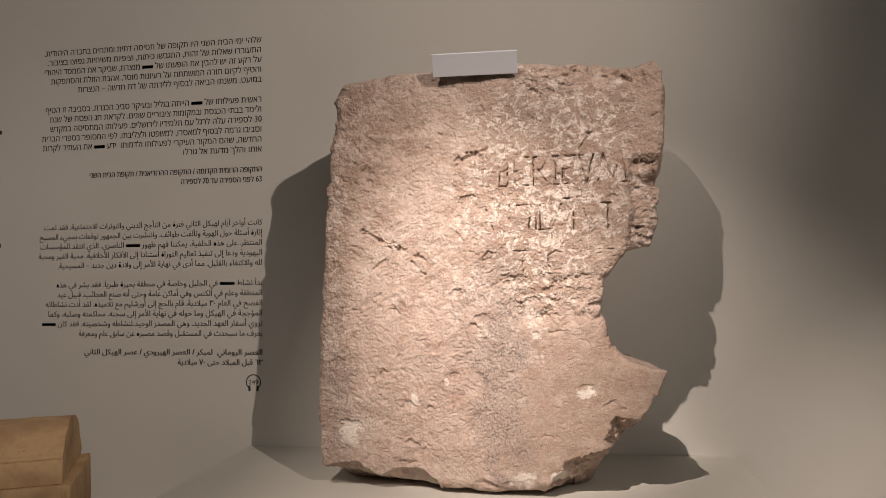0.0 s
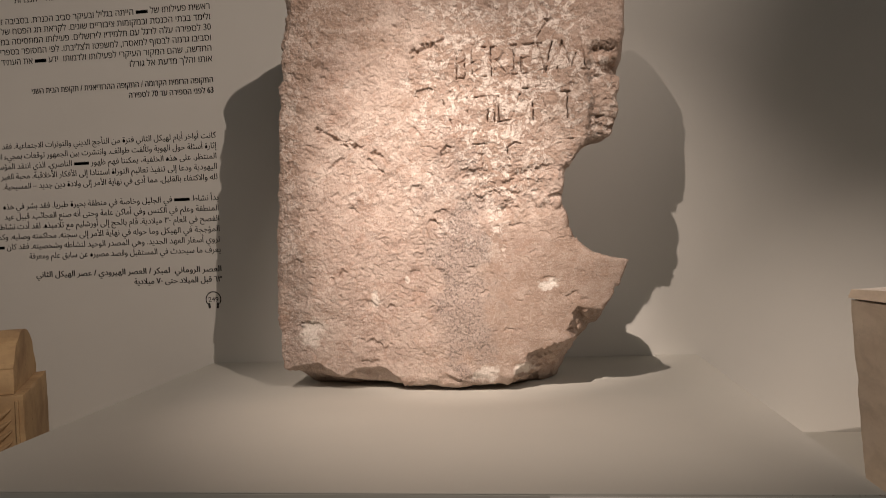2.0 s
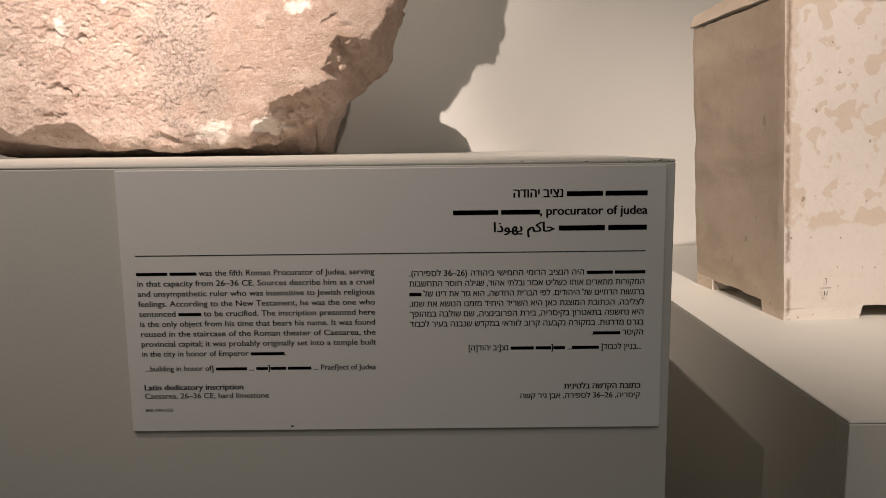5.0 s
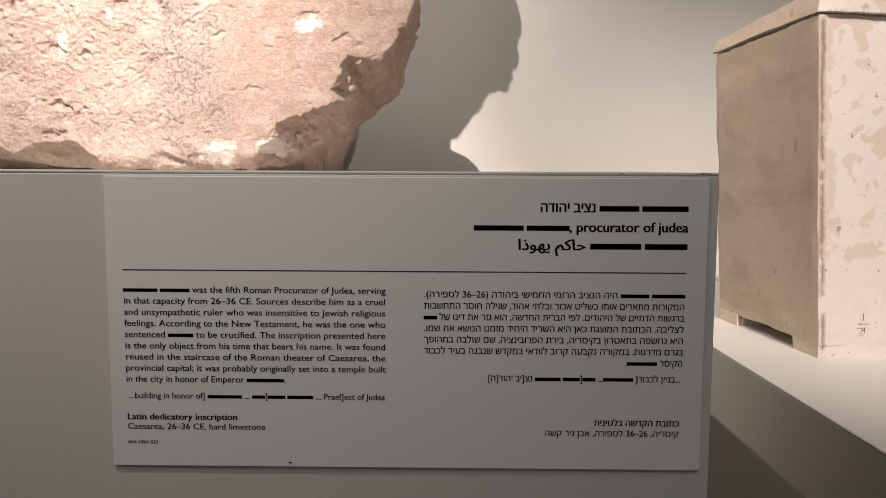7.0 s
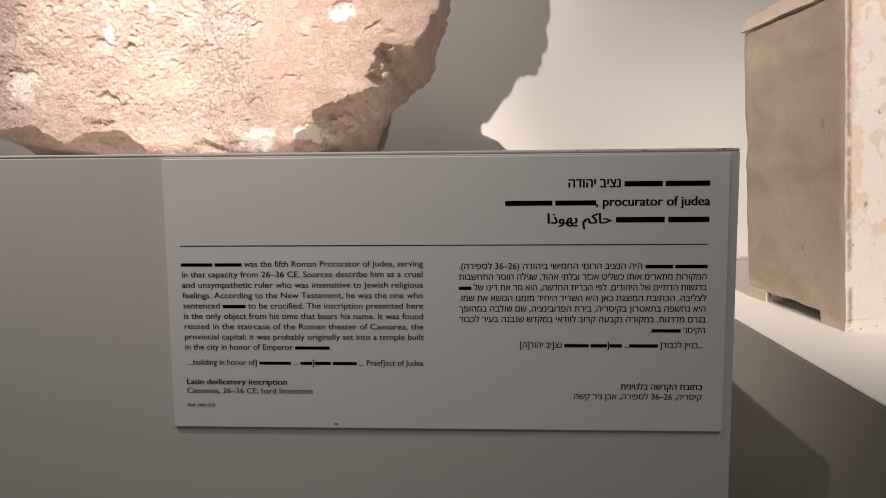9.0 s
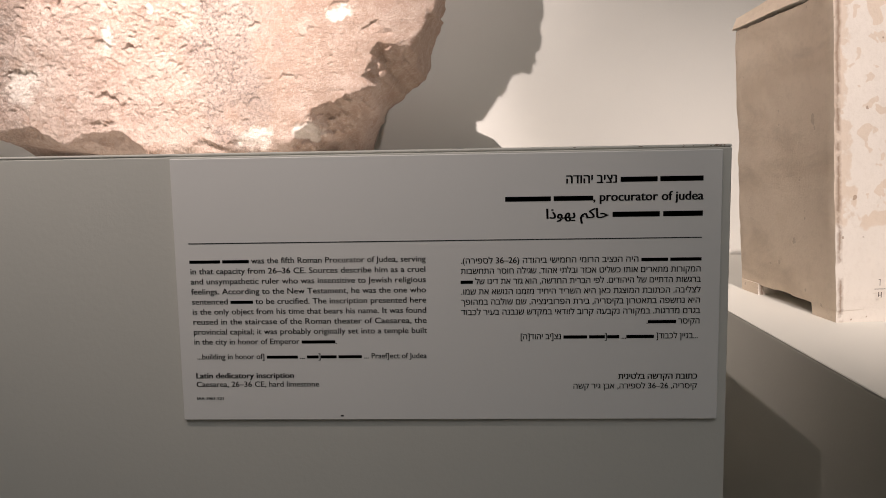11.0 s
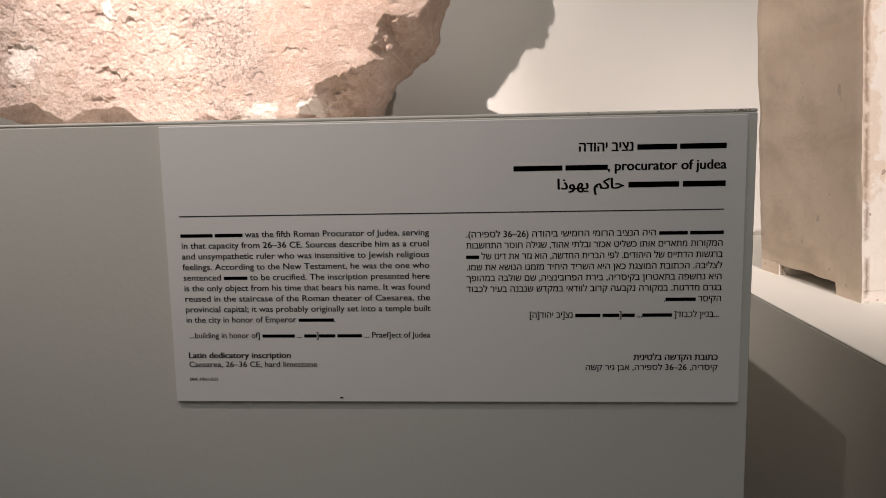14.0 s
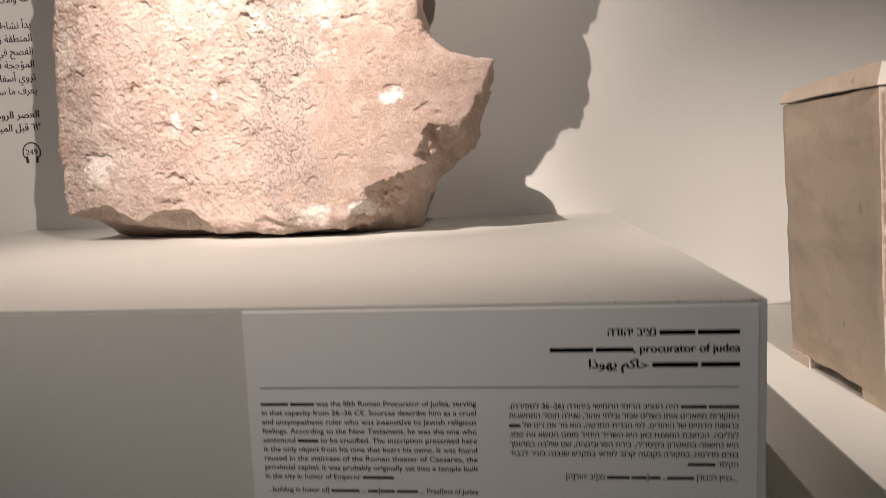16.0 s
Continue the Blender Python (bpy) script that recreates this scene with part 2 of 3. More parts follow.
# ---- the room ----
BACK = 0.915
for name, dims, mat, cat in (("wall_north", (-3.2, 4.2, BACK, BACK + 0.2, 0, 3.4), WALL, "wall"), ("wall_south", (-3.2, 4.2, -5.2, -5.0, 0, 3.4), WALL, "wall"),
                             ("wall_west", (-3.4, -3.2, -5.2, BACK + 0.2, 0, 3.4), WALL, "wall"), ("wall_east", (4.2, 4.4, -5.2, BACK + 0.2, 0, 3.4), WALL, "wall"),
                             ("floor", (-3.4, 4.4, -5.2, BACK + 0.2, -0.1, 0), FLOOR, "floor"), ("ceiling", (-3.4, 4.4, -5.2, BACK + 0.2, 3.4, 3.5), CEIL, "ceiling")):
    tagged(part(name, box(*dims), mat), {"wall": "matt warm grey painted gallery wall", "floor": "dark grey polished stone gallery floor", "ceiling": "dark grey painted gallery ceiling"}[cat], cat, kind="structure")

TOP, LOW = 1.05, 0.866


def display_plinth(label, x0, x1, y0, top):
    """A painted plinth: a body with a thin cover board, and front and end boards, closed against the wall."""
    ob = thing("plinth", label, "plinth", group="display plinths")
    part("front_board", box(x0, x1, y0, y0 + .018, 0.0, top - .0022, .0006, 1), PLINTH, ob)
    for a, b in ((x0, x0 + .018), (x1 - .018, x1)):
        part("end_board", box(a, b, y0 + .018, BACK - .001, 0.0, top - .0022, .0006, 1), PLINTH, ob)
    part("top_board", box(x0, x1, y0, BACK - .001, top - .0022, top, .0008, 1), PLINTH, ob)
    return ob


plinth = display_plinth("tall pale grey painted plinth carrying the inscribed stone", -0.64, 0.55, 0.0, TOP)
display_plinth("low pale grey painted plinth carrying a stone chest", 0.68, 2.2, 0.008, LOW)
display_plinth("low pale grey painted plinth carrying a vaulted stone chest", -2.3, -0.78, 0.0, LOW)


# ---- the inscribed stone ----
OUTLINE = [(-0.286, 1.888), (-0.313, 1.853), (-0.305, 1.813), (-0.317, 1.753), (-0.325, 1.658), (-0.331, 1.528), (-0.339, 1.351), (-0.345, 1.211), (-0.334, 1.094), (-0.256, 1.076),
           (-0.189, 1.068), (-0.084, 1.06), (0.087, 1.059), (0.15, 1.066), (0.201, 1.086), (0.24, 1.142), (0.313, 1.217), (0.35, 1.294), (0.292, 1.31), (0.262, 1.335),
           (0.243, 1.36), (0.236, 1.4), (0.238, 1.461), (0.259, 1.495), (0.284, 1.519), (0.326, 1.529), (0.346, 1.577), (0.349, 1.641), (0.341, 1.661), (0.354, 1.692),
           (0.36, 1.785), (0.36, 1.869), (0.343, 1.89), (0.283, 1.887), (0.174, 1.899), (0.084, 1.91), (-0.079, 1.903), (-0.177, 1.901)]


def segment_distance(u, v, a, b):
    dx, dy = b[0] - a[0], b[1] - a[1]
    t = np.clip(((u - a[0]) * dx + (v - a[1]) * dy) / (dx * dx + dy * dy), 0, 1)
    return np.hypot(u - a[0] - t * dx, v - a[1] - t * dy)


def inside_distance(u, v):
    """Distance from the ragged outline, positive within the stone."""
    far, odd = np.full(u.shape, 9.0), np.zeros(u.shape, bool)
    for a, b in zip(OUTLINE, OUTLINE[1:] + OUTLINE[:1]):
        far = np.minimum(far, segment_distance(u, v, a, b))
        if a[1] != b[1]:
            odd ^= ((a[1] > v) != (b[1] > v)) & (u < (b[0] - a[0]) * (v - a[1]) / (b[1] - a[1]) + a[0])
    ragged = 0.0035 * fractal(u, v, 0.035, 5, 3, 0.6) + 0.001 * value_noise(u, v, 0.006, 9)
    return np.where(odd, far, -far) + ragged


# strokes of the capitals in a unit box
CAPITALS = {
    "B": [((0, 0), (0, 1)), ((0, 1), (.7, .9)), ((.7, .9), (.7, .6)), ((.7, .6), (0, .5)), ((.7, .45), (.8, .2)), ((.8, .2), (.6, 0)), ((.6, 0), (0, 0))],
    "E": [((0, 0), (0, 1)), ((0, 1), (.9, 1)), ((0, .52), (.7, .52)), ((0, 0), (.9, 0))],
    "R": [((0, 0), (0, 1)), ((0, 1), (.6, .97)), ((.6, .97), (.75, .75)), ((.75, .75), (.55, .53)), ((.55, .53), (0, .5)), ((.35, .5), (.95, 0))],
    "I": [((.5, 0), (.5, 1)), ((.2, 1), (.8, 1)), ((.2, 0), (.8, 0))],
    "V": [((0, 1), (.5, 0)), ((.5, 0), (1, 1)), ((0, 1), (.3, 1))],
    "M": [((0, 0), (.2, 1)), ((.2, 1), (.5, .1)), ((.5, .1), (.8, 1)), ((.8, 1), (1, 0)), ((.85, 0), (1.1, 0))],
    "C": [((.9, .9), (.5, 1)), ((.5, 1), (.1, .75)), ((.1, .75), (.05, .35)), ((.05, .35), (.4, 0)), ((.4, 0), (.9, .1))],
    # bare worn strokes
    "|": [((.5, 0), (.5, 1))], "/": [((0, 0), (.7, 1))], "-": [((0, 1), (1, 1))], "_": [((0, 0), (1, 0)), ((.1, 0), (.1, 1))], "\\": [((0, 1), (.8, 0))],
}
CARVED = [("B", .041, .022), ("E", .0705, .031), ("R", .108, .030), ("I", .143, .018), ("E", .165, .027), ("V", .196, .028), ("M", .232, .055)]
WORN = [("\\", .012, .020), ("-", .037, .014), ("|", .052, .014), ("-", .073, .028), ("|", .092, .012), ("|", .105, .012), ("_", .117, .024), ("/", .143, .024), ("|", .178, .012),
        ("\\", .200, .021), ("-", .234, .020), ("|", .242, .014)]
BROKEN = [("-", -.034, .020), ("C", .004, .022), ("-", .067, .04), ("|", .078, .014), ("C", .130, .034), ("-", .181, .032), ("|", .190, .014), ("-", .232, .026)]


def carving(u, v):
    depth = np.zeros(u.shape)
    u, v = u + .0011 * fractal(u, v, .012, 78, 3), v + .0011 * fractal(u, v, .012, 79, 3)
    for letters, foot, tall, deep in ((CARVED, 1.654, .056, .0075), (WORN, 1.566, .048, .0080), (BROKEN, 1.482, .043, .0065), ([("-", .165, .045)], 1.577, .048, .0075)):
        for letter, left, wide in letters:
            for a, b in CAPITALS[letter]:
                d = segment_distance(u, v, (left + a[0] * wide, foot + a[1] * tall), (left + b[0] * wide, foot + b[1] * tall))
                depth = np.maximum(depth, deep * (1 - ease(d, 0.0003, 0.0024)))
    return depth * (0.15 + np.clip(1.3 * fractal(u, v, 0.022, 77, 3, .7) + 0.45, 0, 1))


def facets(u, v, size, slope, seed):
    """Small broken planes, each tilted its own way."""
    rng = np.random.default_rng(seed)
    cells = rng.random((97, 97, 4))
    bu, bv = u + .30 * size * fractal(u, v, size, seed + 1, 3), v + .30 * size * fractal(u, v, size, seed + 2, 3)
    iu, iv = np.floor(bu / size).astype(int), np.floor(bv / size).astype(int)
    best, out = np.full(u.shape, 1e9), np.zeros(u.shape)
    for a in (-1, 0, 1):
        for b in (-1, 0, 1):
            c = cells[(iu + a) % 97, (iv + b) % 97]
            du, dv = bu - (iu + a + c[..., 0]) * size, bv - (iv + b + c[..., 1]) * size
            dist = du * du + dv * dv
            tilt = slope * ((c[..., 2] * 2 - 1) * du + (c[..., 3] * 2 - 1) * dv)
            out = np.where(dist < best, tilt, out)
            best = np.minimum(dist, best)
    return out


def flake_scars(u, v, out, rag, rows):
    """Struck-off flakes: shallow scoops, deepest under a sharp upper edge. Rows of (u, v, length, height, depth, lean)."""
    order = np.argsort(u)
    sorted_u = u[order]
    for cu, cv, ax, ay, deep, lean in rows:
        reach = max(ax, ay) * 1.3
        near = order[np.searchsorted(sorted_u, cu - reach):np.searchsorted(sorted_u, cu + reach)]
        near = near[np.abs(v[near] - cv) < reach]
        du, dv = u[near] - cu, v[near] - cv
        x, y = (du * math.cos(lean) + dv * math.sin(lean)) / ax, (dv * math.cos(lean) - du * math.sin(lean)) / ay
        rho = np.hypot(x, y) + .32 * rag[near]
        out[near] += deep * ease(y, -1.0, .7) * (1 - ease(rho, .80, .98))


def scattered_flakes():
    rnd = random.Random(12)
    rows = []
    for count, (u0, u1), (v0, v1), size, lean, deep in ((1500, (-.33, .03), (1.07, 1.90), .0050, -.55, .145), (260, (-.34, -.25), (1.07, 1.90), .0035, -.2, .22), (420, (.0, .36), (1.47, 1.90), .0040, .0, .17),
                                                        (120, (.04, .25), (1.30, 1.42), .0045, .1, .15), (70, (.04, .34), (1.08, 1.36), .0032, .1, .20), (150, (-.06, .07), (1.10, 1.45), .0040, -.3, .15),
                                                        (46, (.05, .235), (1.395, 1.475), .0110, .16, .17), (34, (.295, .35), (1.52, 1.69), .0100, .1, .30), (40, (.09, .35), (1.835, 1.89), .0080, .0, .24)):
        for _ in range(count):
            ax = size * math.exp(rnd.gauss(0, .45))
            rows.append((rnd.uniform(u0, u1), rnd.uniform(v0, v1), ax, ax * rnd.uniform(.35, .75), min(ax * deep * rnd.uniform(.5, 1.4), .006), lean + rnd.gauss(0, .4)))
    # the larger single scars
    rows += [(.130, 1.167, .020, .006, .0022, .05), (.082, 1.238, .009, .006, .0028, .2), (.243, 1.228, .014, .008, .002, .6), (.205, 1.262, .016, .006, .002, 0), (-.02, 1.71, .03, .016, .006, .3), (-.02, 1.63, .026, .010, .004, .1),
             (-.198, 1.278, .010, .014, .0032, .2), (-.21, 1.435, .010, .008, .003, .2), (-.12, 1.345, .009, .008, .002, -.4), (-.105, 1.213, .011, .007, .0028, -.2), (-.27, 1.17, .022, .028, .004, .2), (.15, 1.365, .018, .007, .003, .1)]
    return rows


LIP = [(.362, 1.280), (.342, 1.255), (.319, 1.225), (.301, 1.2095), (.275, 1.203), (.255, 1.208), (.243, 1.190), (.235, 1.164), (.2437, 1.152), (.2245, 1.144), (.189, 1.136), (.156, 1.119), (.134, 1.085), (.122, 1.04)]


def past_lip(u, v):
    """Distance below the lip of the broken lower corner, negative above it."""
    far, odd = np.full(u.shape, 9.0), np.zeros(u.shape, bool)
    for a, b in zip(LIP, LIP[1:]):
        far = np.minimum(far, segment_distance(u, v, a, b))
    ring = LIP + [(.6, 1.04), (.6, 1.280)]
    for a, b in zip(ring, ring[1:] + ring[:1]):
        if a[1] != b[1]:
            odd ^= ((a[1] > v) != (b[1] > v)) & (u < (b[0] - a[0]) * (v - a[1]) / (b[1] - a[1]) + a[0])
    return np.where(odd, far, -far)


def relief(u, v, d):
    """How far the surface lies behind the stone's front plane."""
    sway = value_noise(u, v, .08, 3)
    left = 1 - ease(u + 0.03 * sway, -0.05, 0.03)
    calm = ease(u + .02 * sway, .05, .11) * (1 - ease(v + .03 * sway, 1.34, 1.40))
    panel = (1 - left) * ease(v + .02 * sway, 1.42, 1.48)
    strip = 1 - ease(u + .03 * fractal(u, v, .06, 33, 3), -.30, -.24)
    r = 0.012 + 0.006 * (value_noise(u, v, .06, 21) + 1)
    r = r * (1 - .7 * ease(u, .27, .32) * (1 - ease(v, 1.30, 1.34)))
    e = np.clip(1 - d / r, 0, 1)
    out = r * (1 - np.sqrt(np.clip(1 - e * e, 0, 1))) * 0.9
    out = out + 0.0045 * (1 - .5 * calm) * fractal(u, v, 0.10, 31, 3)
    # grit
    out = out + (.0006 + .0002 * left + .0004 * panel + .0005 * strip - .0003 * calm) * fractal(u, v, 0.009, 41, 4, 0.78)
    out = out + (.10 + .15 * panel + .2 * strip) * (1 - .8 * calm) * facets(u, v, .010, .25, 202)
    # flake scars, slanting down to the right on the hammered part
    rag = fractal(u, v, .010, 36, 3, .7)
    flake_scars(u, v, out, rag, scattered_flakes())
    flake = 2.0 * fractal(u * .8 + v * .6, v * .8 - u * .6, 0.05, 57, 5, 0.7) + 20
    out = out + .0008 * (1 - .8 * calm) * (np.floor(flake) + ease(flake - np.floor(flake), 0.0, 0.08) - 20)
    # scars and cracks
    for a, b, wide, deep in (((-.249, 1.574), (-.206, 1.5515), .005, .006), ((-.206, 1.5515), (-.174, 1.537), .010, .007), ((-.174, 1.537), (-.111, 1.509), .006, .005), ((-.143, 1.508), (-.115, 1.481), .004, .004),
                             ((-.222, 1.494), (-.194, 1.509), .006, .004), ((-.235, 1.71), (-.24, 1.62), .008, .003), ((-.036, 1.712), (.016, 1.731), .004, .005), ((.218, 1.753), (.196, 1.7205), .0022, .006),
                             ((.212, 1.753), (.222, 1.753), .003, .006), ((.278, 1.866), (.297, 1.849), .004, .005), ((.334, 1.777), (.345, 1.782), .004, .005)):
        s = segment_distance(u, v, a, b) + .6 * wide * rag
        out = out + deep * (1 - ease(s, 0, wide))
    # broken strip under the third line
    shelf = ease(u + .02 * sway, .02, .07) * ease(v, 1.37, 1.40) * (1 - ease(v + .008 * sway, 1.465, 1.485))
    out = out + shelf * (.005 + .0022 * value_noise(u * .4, v, .016, 71) + .0014 * fractal(u, v, .012, 72, 4, .7))
    # flaked corner block and the dark pocket above it
    block = ease(u + 0.006 * fractal(u, v, .03, 81, 2), .284, .300) * ease(v, 1.49, 1.52) * (1 - ease(v, 1.69, 1.71))
    out = out + block * (.014 + .0018 * fractal(u, v, .012, 84, 3, .7))
    out = out + 0.040 * np.exp(-(((u - .340) / .024) ** 2 + ((v - 1.655) / .012) ** 2))
    # chipped upper edge
    out = out + .010 * ease(v + .014 * fractal(u, v, .035, 87, 3), 1.875, 1.887) * ease(u, .06, .10)
    # the broken lower corner falls back under a ragged lip
    s = past_lip(u, v) + 0.0035 * fractal(u, v, .02, 91, 3)
    out = out + 1.30 * np.clip(s, 0, 1) * ease(s, 0, .006) + ease(s, .004, .02) * (.006 * fractal(u, v, .05, 92, 3) + .6 * facets(u, v, .045, .30, 205))
    out = out + .006 * ease(s, -.002, .004) * (.6 + fractal(u, v, .012, 93, 3))
    # two arched hollows along the foot
    brow = np.interp(u, [-.33, -.3176, -.2935, -.2615, -.2376, -.21, -.1826, -.1555, -.1209, -.0906, -.08], [1.06, 1.0938, 1.1059, 1.1126, 1.099, 1.082, 1.0983, 1.1012, 1.0972, 1.0804, 1.05])
    s = brow - v + .004 * fractal(u, v, .03, 95, 3)
    out = out + .009 * ease(s, 0, .008) + .8 * np.clip(s, 0, .04)
    out = out + 0.007 * ease(1.085 - v + 0.012 * fractal(u, v, .05, 95, 2), 0, .02) * ease(u, -.05, 0)
    # pits
    rnd = random.Random(4)
    for _ in range(420):
        pu, pv, pr = rnd.uniform(-.32, .34), rnd.uniform(1.07, 1.87), rnd.uniform(.0012, .0034) * (1.8 if rnd.random() < .1 else 1)
        near = (np.abs(u - pu) < 4 * pr) & (np.abs(v - pv) < 3 * pr)
        out[near] += pr * .6 * np.exp(-(((u[near] - pu) / (1.3 * pr)) ** 2 + ((v[near] - pv) / (pr * .7)) ** 2))
    return out + carving(u, v)


def front_plane(u, v):
    return 0.540 - 0.06 * (u - .1) + 0.045 * (v - 1.15)


def inscribed_stone():
    step = 0.0011
    us, vs = np.arange(-.36, .38, step), np.arange(1.04, 1.915, step)
    u, v = np.meshgrid(us, vs, indexing="ij")
    d = inside_distance(u, v)
    ok = d > 0
    cell = ok[:-1, :-1] & ok[1:, :-1] & ok[1:, 1:] & ok[:-1, 1:]
    ids = np.arange(u.size).reshape(u.shape)
    quads = np.stack([ids[:-1, :-1][cell], ids[1:, :-1][cell], ids[1:, 1:][cell], ids[:-1, 1:][cell]], 1)
    edges = {}
    for q in quads:
        for a, b in ((q[0], q[1]), (q[1], q[2]), (q[2], q[3]), (q[3], q[0])):
            if (b, a) in edges:
                del edges[(b, a)]
            else:
                edges[(a, b)] = True
    # the longest closed rim
    follow = {}
    for a, b in edges:
        follow.setdefault(a, []).append(b)
    rims = []
    while follow:
        a = next(iter(follow))
        rim = [a]
        while True:
            b = follow[rim[-1]].pop()
            if not follow[rim[-1]]:
                del follow[rim[-1]]
            if b == rim[0] or b not in follow:
                break
            rim.append(b)
        rims.append(rim)
    rim = np.array(max(rims, key=len))
    uf, vf = u.ravel().copy(), v.ravel().copy()
    h = 0.001
    for _ in range(3):
        a, b = uf[rim], vf[rim]
        g = np.stack([inside_distance(a + h, b) - inside_distance(a - h, b), inside_distance(a, b + h) - inside_distance(a, b - h)], 1) / (2 * h)
        g /= np.maximum(np.linalg.norm(g, axis=1, keepdims=True), 1e-6)
        away = np.clip(inside_distance(a, b), -.004, .004)
        uf[rim], vf[rim] = a - g[:, 0] * away * .8, b - g[:, 1] * away * .8
    used = np.unique(quads)
    back = np.full(uf.size, -1)
    back[used] = np.arange(len(used))
    uu, vv = uf[used], vf[used]
    dd = np.maximum(inside_distance(uu, vv), 0)
    y = front_plane(uu, vv) + relief(uu, vv, dd)
    verts = [np.stack([uu, y, vv], 1)]
    faces = [back[quads]]
    ring = back[rim]
    count = len(used)
    ru, rv, ry = uu[ring], vv[ring], y[ring]
    run = np.arange(len(ring)) * step
    smooth = np.stack([np.convolve(np.concatenate([x[-38:], x, x[:38]]), np.ones(77) / 77, "valid") for x in g.T], 1)
    far = front_plane(ru, rv) + 0.185

    def evened(x, n):
        return np.convolve(np.concatenate([x[-n:], x, x[:n]]), np.ones(2 * n + 1) / (2 * n + 1), "valid")
    eu, ev = evened(ru, 20), evened(rv, 20)
    for k, share in enumerate((0.06, .14, .24, .36, .5, .64, .78, .9, 1.0)):
        inset = 0.004 * share + (0.0030 + .0035 * ease(ru, .1, .2) * (1 - ease(rv, 1.26, 1.33))) * fractal(run, np.full(run.shape, share * .19), .05, 120, 3, .55) * min(1, share * 4) + (0.012 if share == 1.0 else 0)
        inset = inset - 0.023 * min(1, share * 1.5) * ease(ru, .13, .23) * (1 - ease(rv, 1.17, 1.27)) * (share < 1)
        inset = inset - 0.014 * math.sin(math.pi * share) * ease(ru, .15, .30) * ease(rv, 1.58, 1.70)
        k = float(ease(share, 0.02, .3))
        low = np.maximum(rv + (ev - rv) * k + smooth[:, 1] * inset, TOP + 0.0006)
        low = low - np.minimum(low - TOP - 0.0005, 0.03) * float(ease(share, .08, .4)) * (1 - ease(ev, 1.09, 1.12)) * ease(eu, -.345, -.29)
        verts.append(np.stack([ru + (eu - ru) * k + smooth[:, 0] * inset, ry + (far - ry) * share, low], 1))
        nxt = np.arange(count, count + len(ring))
        count += len(ring)
        faces.append(np.stack([np.roll(ring, -1), ring, nxt, np.roll(nxt, -1)], 1))
        ring = nxt
    verts.append(np.array([[0.0, front_plane(0, 1.42) + .19, 1.42]]))
    verts = np.concatenate(verts)
    verts[:, 2] = np.maximum(verts[:, 2], TOP + 0.0005)
    tris = [(int(b), int(a), count) for a, b in zip(ring, np.roll(ring, -1))]
    ob = mesh_object("inscribed_stone", verts, np.concatenate(faces).tolist() + tris, STONE, smooth=True)
    u, v = verts[:, 0], verts[:, 2]

    def blot(cu, cv, ru, rv, seed, grain=0.05):
        q = np.hypot((u - cu) / ru, (v - cv) / rv) + 0.5 * fractal(u, v, grain, seed, 4, .6)
        return 1 - ease(q, 0.55, 1.3)
    lichen = np.maximum(blot(.035, 1.27, .055, .19, 130) * 1.0, blot(-.30, 1.25, .03, .25, 131) * .5)
    lichen = np.maximum(lichen, blot(.15, 1.80, .14, .05, 137) * .35)
    chip = blot(.201, 1.252, .015, .010, 132, .012)
    for cu, cv, a, b, s in ((.083, 1.084, .024, .015, 133), (.150, 1.092, .017, .009, 134), (-.27, 1.165, .02, .026, 135), (-.135, 1.232, .008, .014, 136), (-.07, 1.27, .004, .010, 139)):
        chip = np.maximum(chip, blot(cu, cv, a, b, s, .012) * .8)
    # brown areas; deepened at the upper right to paint in the dimmer light
    tan = .75 * blot(.16, 1.66, .19, .22, 146)
    tan = np.maximum(tan, blot(.26, 1.58, .03, .06, 148) * .5)
    tan = np.maximum(tan, blot(.19, 1.22, .14, .15, 140) * .9)
    for cu, cv, a, b, s, k in ((-.25, 1.80, .13, .13, 142, 1.0), (.20, 1.81, .19, .10, 143, .85), (.33, 1.70, .05, .2, 147, .7), (-.31, 1.5, .045, .4, 144, .8), (.32, 1.58, .04, .06, 145, .6)):
        tan = np.maximum(tan, blot(cu, cv, a, b, s) * k)
    crust = 0.16 * np.ones(u.shape)
    for cu, cv, a, b, s, k in ((.15, 1.69, .18, .19, 150, 1.0), (.08, 1.56, .11, .20, 151, 1.0), (-.31, 1.45, .03, .45, 155, .6), (-.24, 1.80, .10, .09, 156, .4), (.06, 1.44, .09, .12, 152, .8), (-.14, 1.50, .10, .14, 153, .5), (-.25, 1.22, .08, .10, 154, .5)):
        crust = np.maximum(crust, blot(cu, cv, a, b, s) * k)
    for name, values in (("lichen", lichen), ("chip", chip), ("tan", tan), ("crust", crust)):
        ob.data.attributes.new(name, "FLOAT", "POINT").data.foreach_set("value", values.astype(np.float32))
    return tagged(ob, "broken pinkish limestone block carved with worn Latin capitals", "inscribed stone")


inscribed_stone()

# small white board over the stone's upper edge
holder = thing("white_board", "small blank white board mounted over the stone's upper edge", "board", (-.004, 0.552, 1.900), 1.5)
holder.rotation_euler = (radians(32), 0, radians(1.5))
part("board", box(-.085, .085, -.004, .002, -.023, .023, .001), WHITE, holder)
part("bracket", box(-.065, .062, .002, .05, -.012, -.004, .001), WHITE, holder)


# ---- lettering ----
GLYPHS = {}
TYPE = new("type", bpy.data.curves.new("type", "FONT"))
TYPE.data.resolution_u, TYPE.data.fill_mode = 3, "NONE"


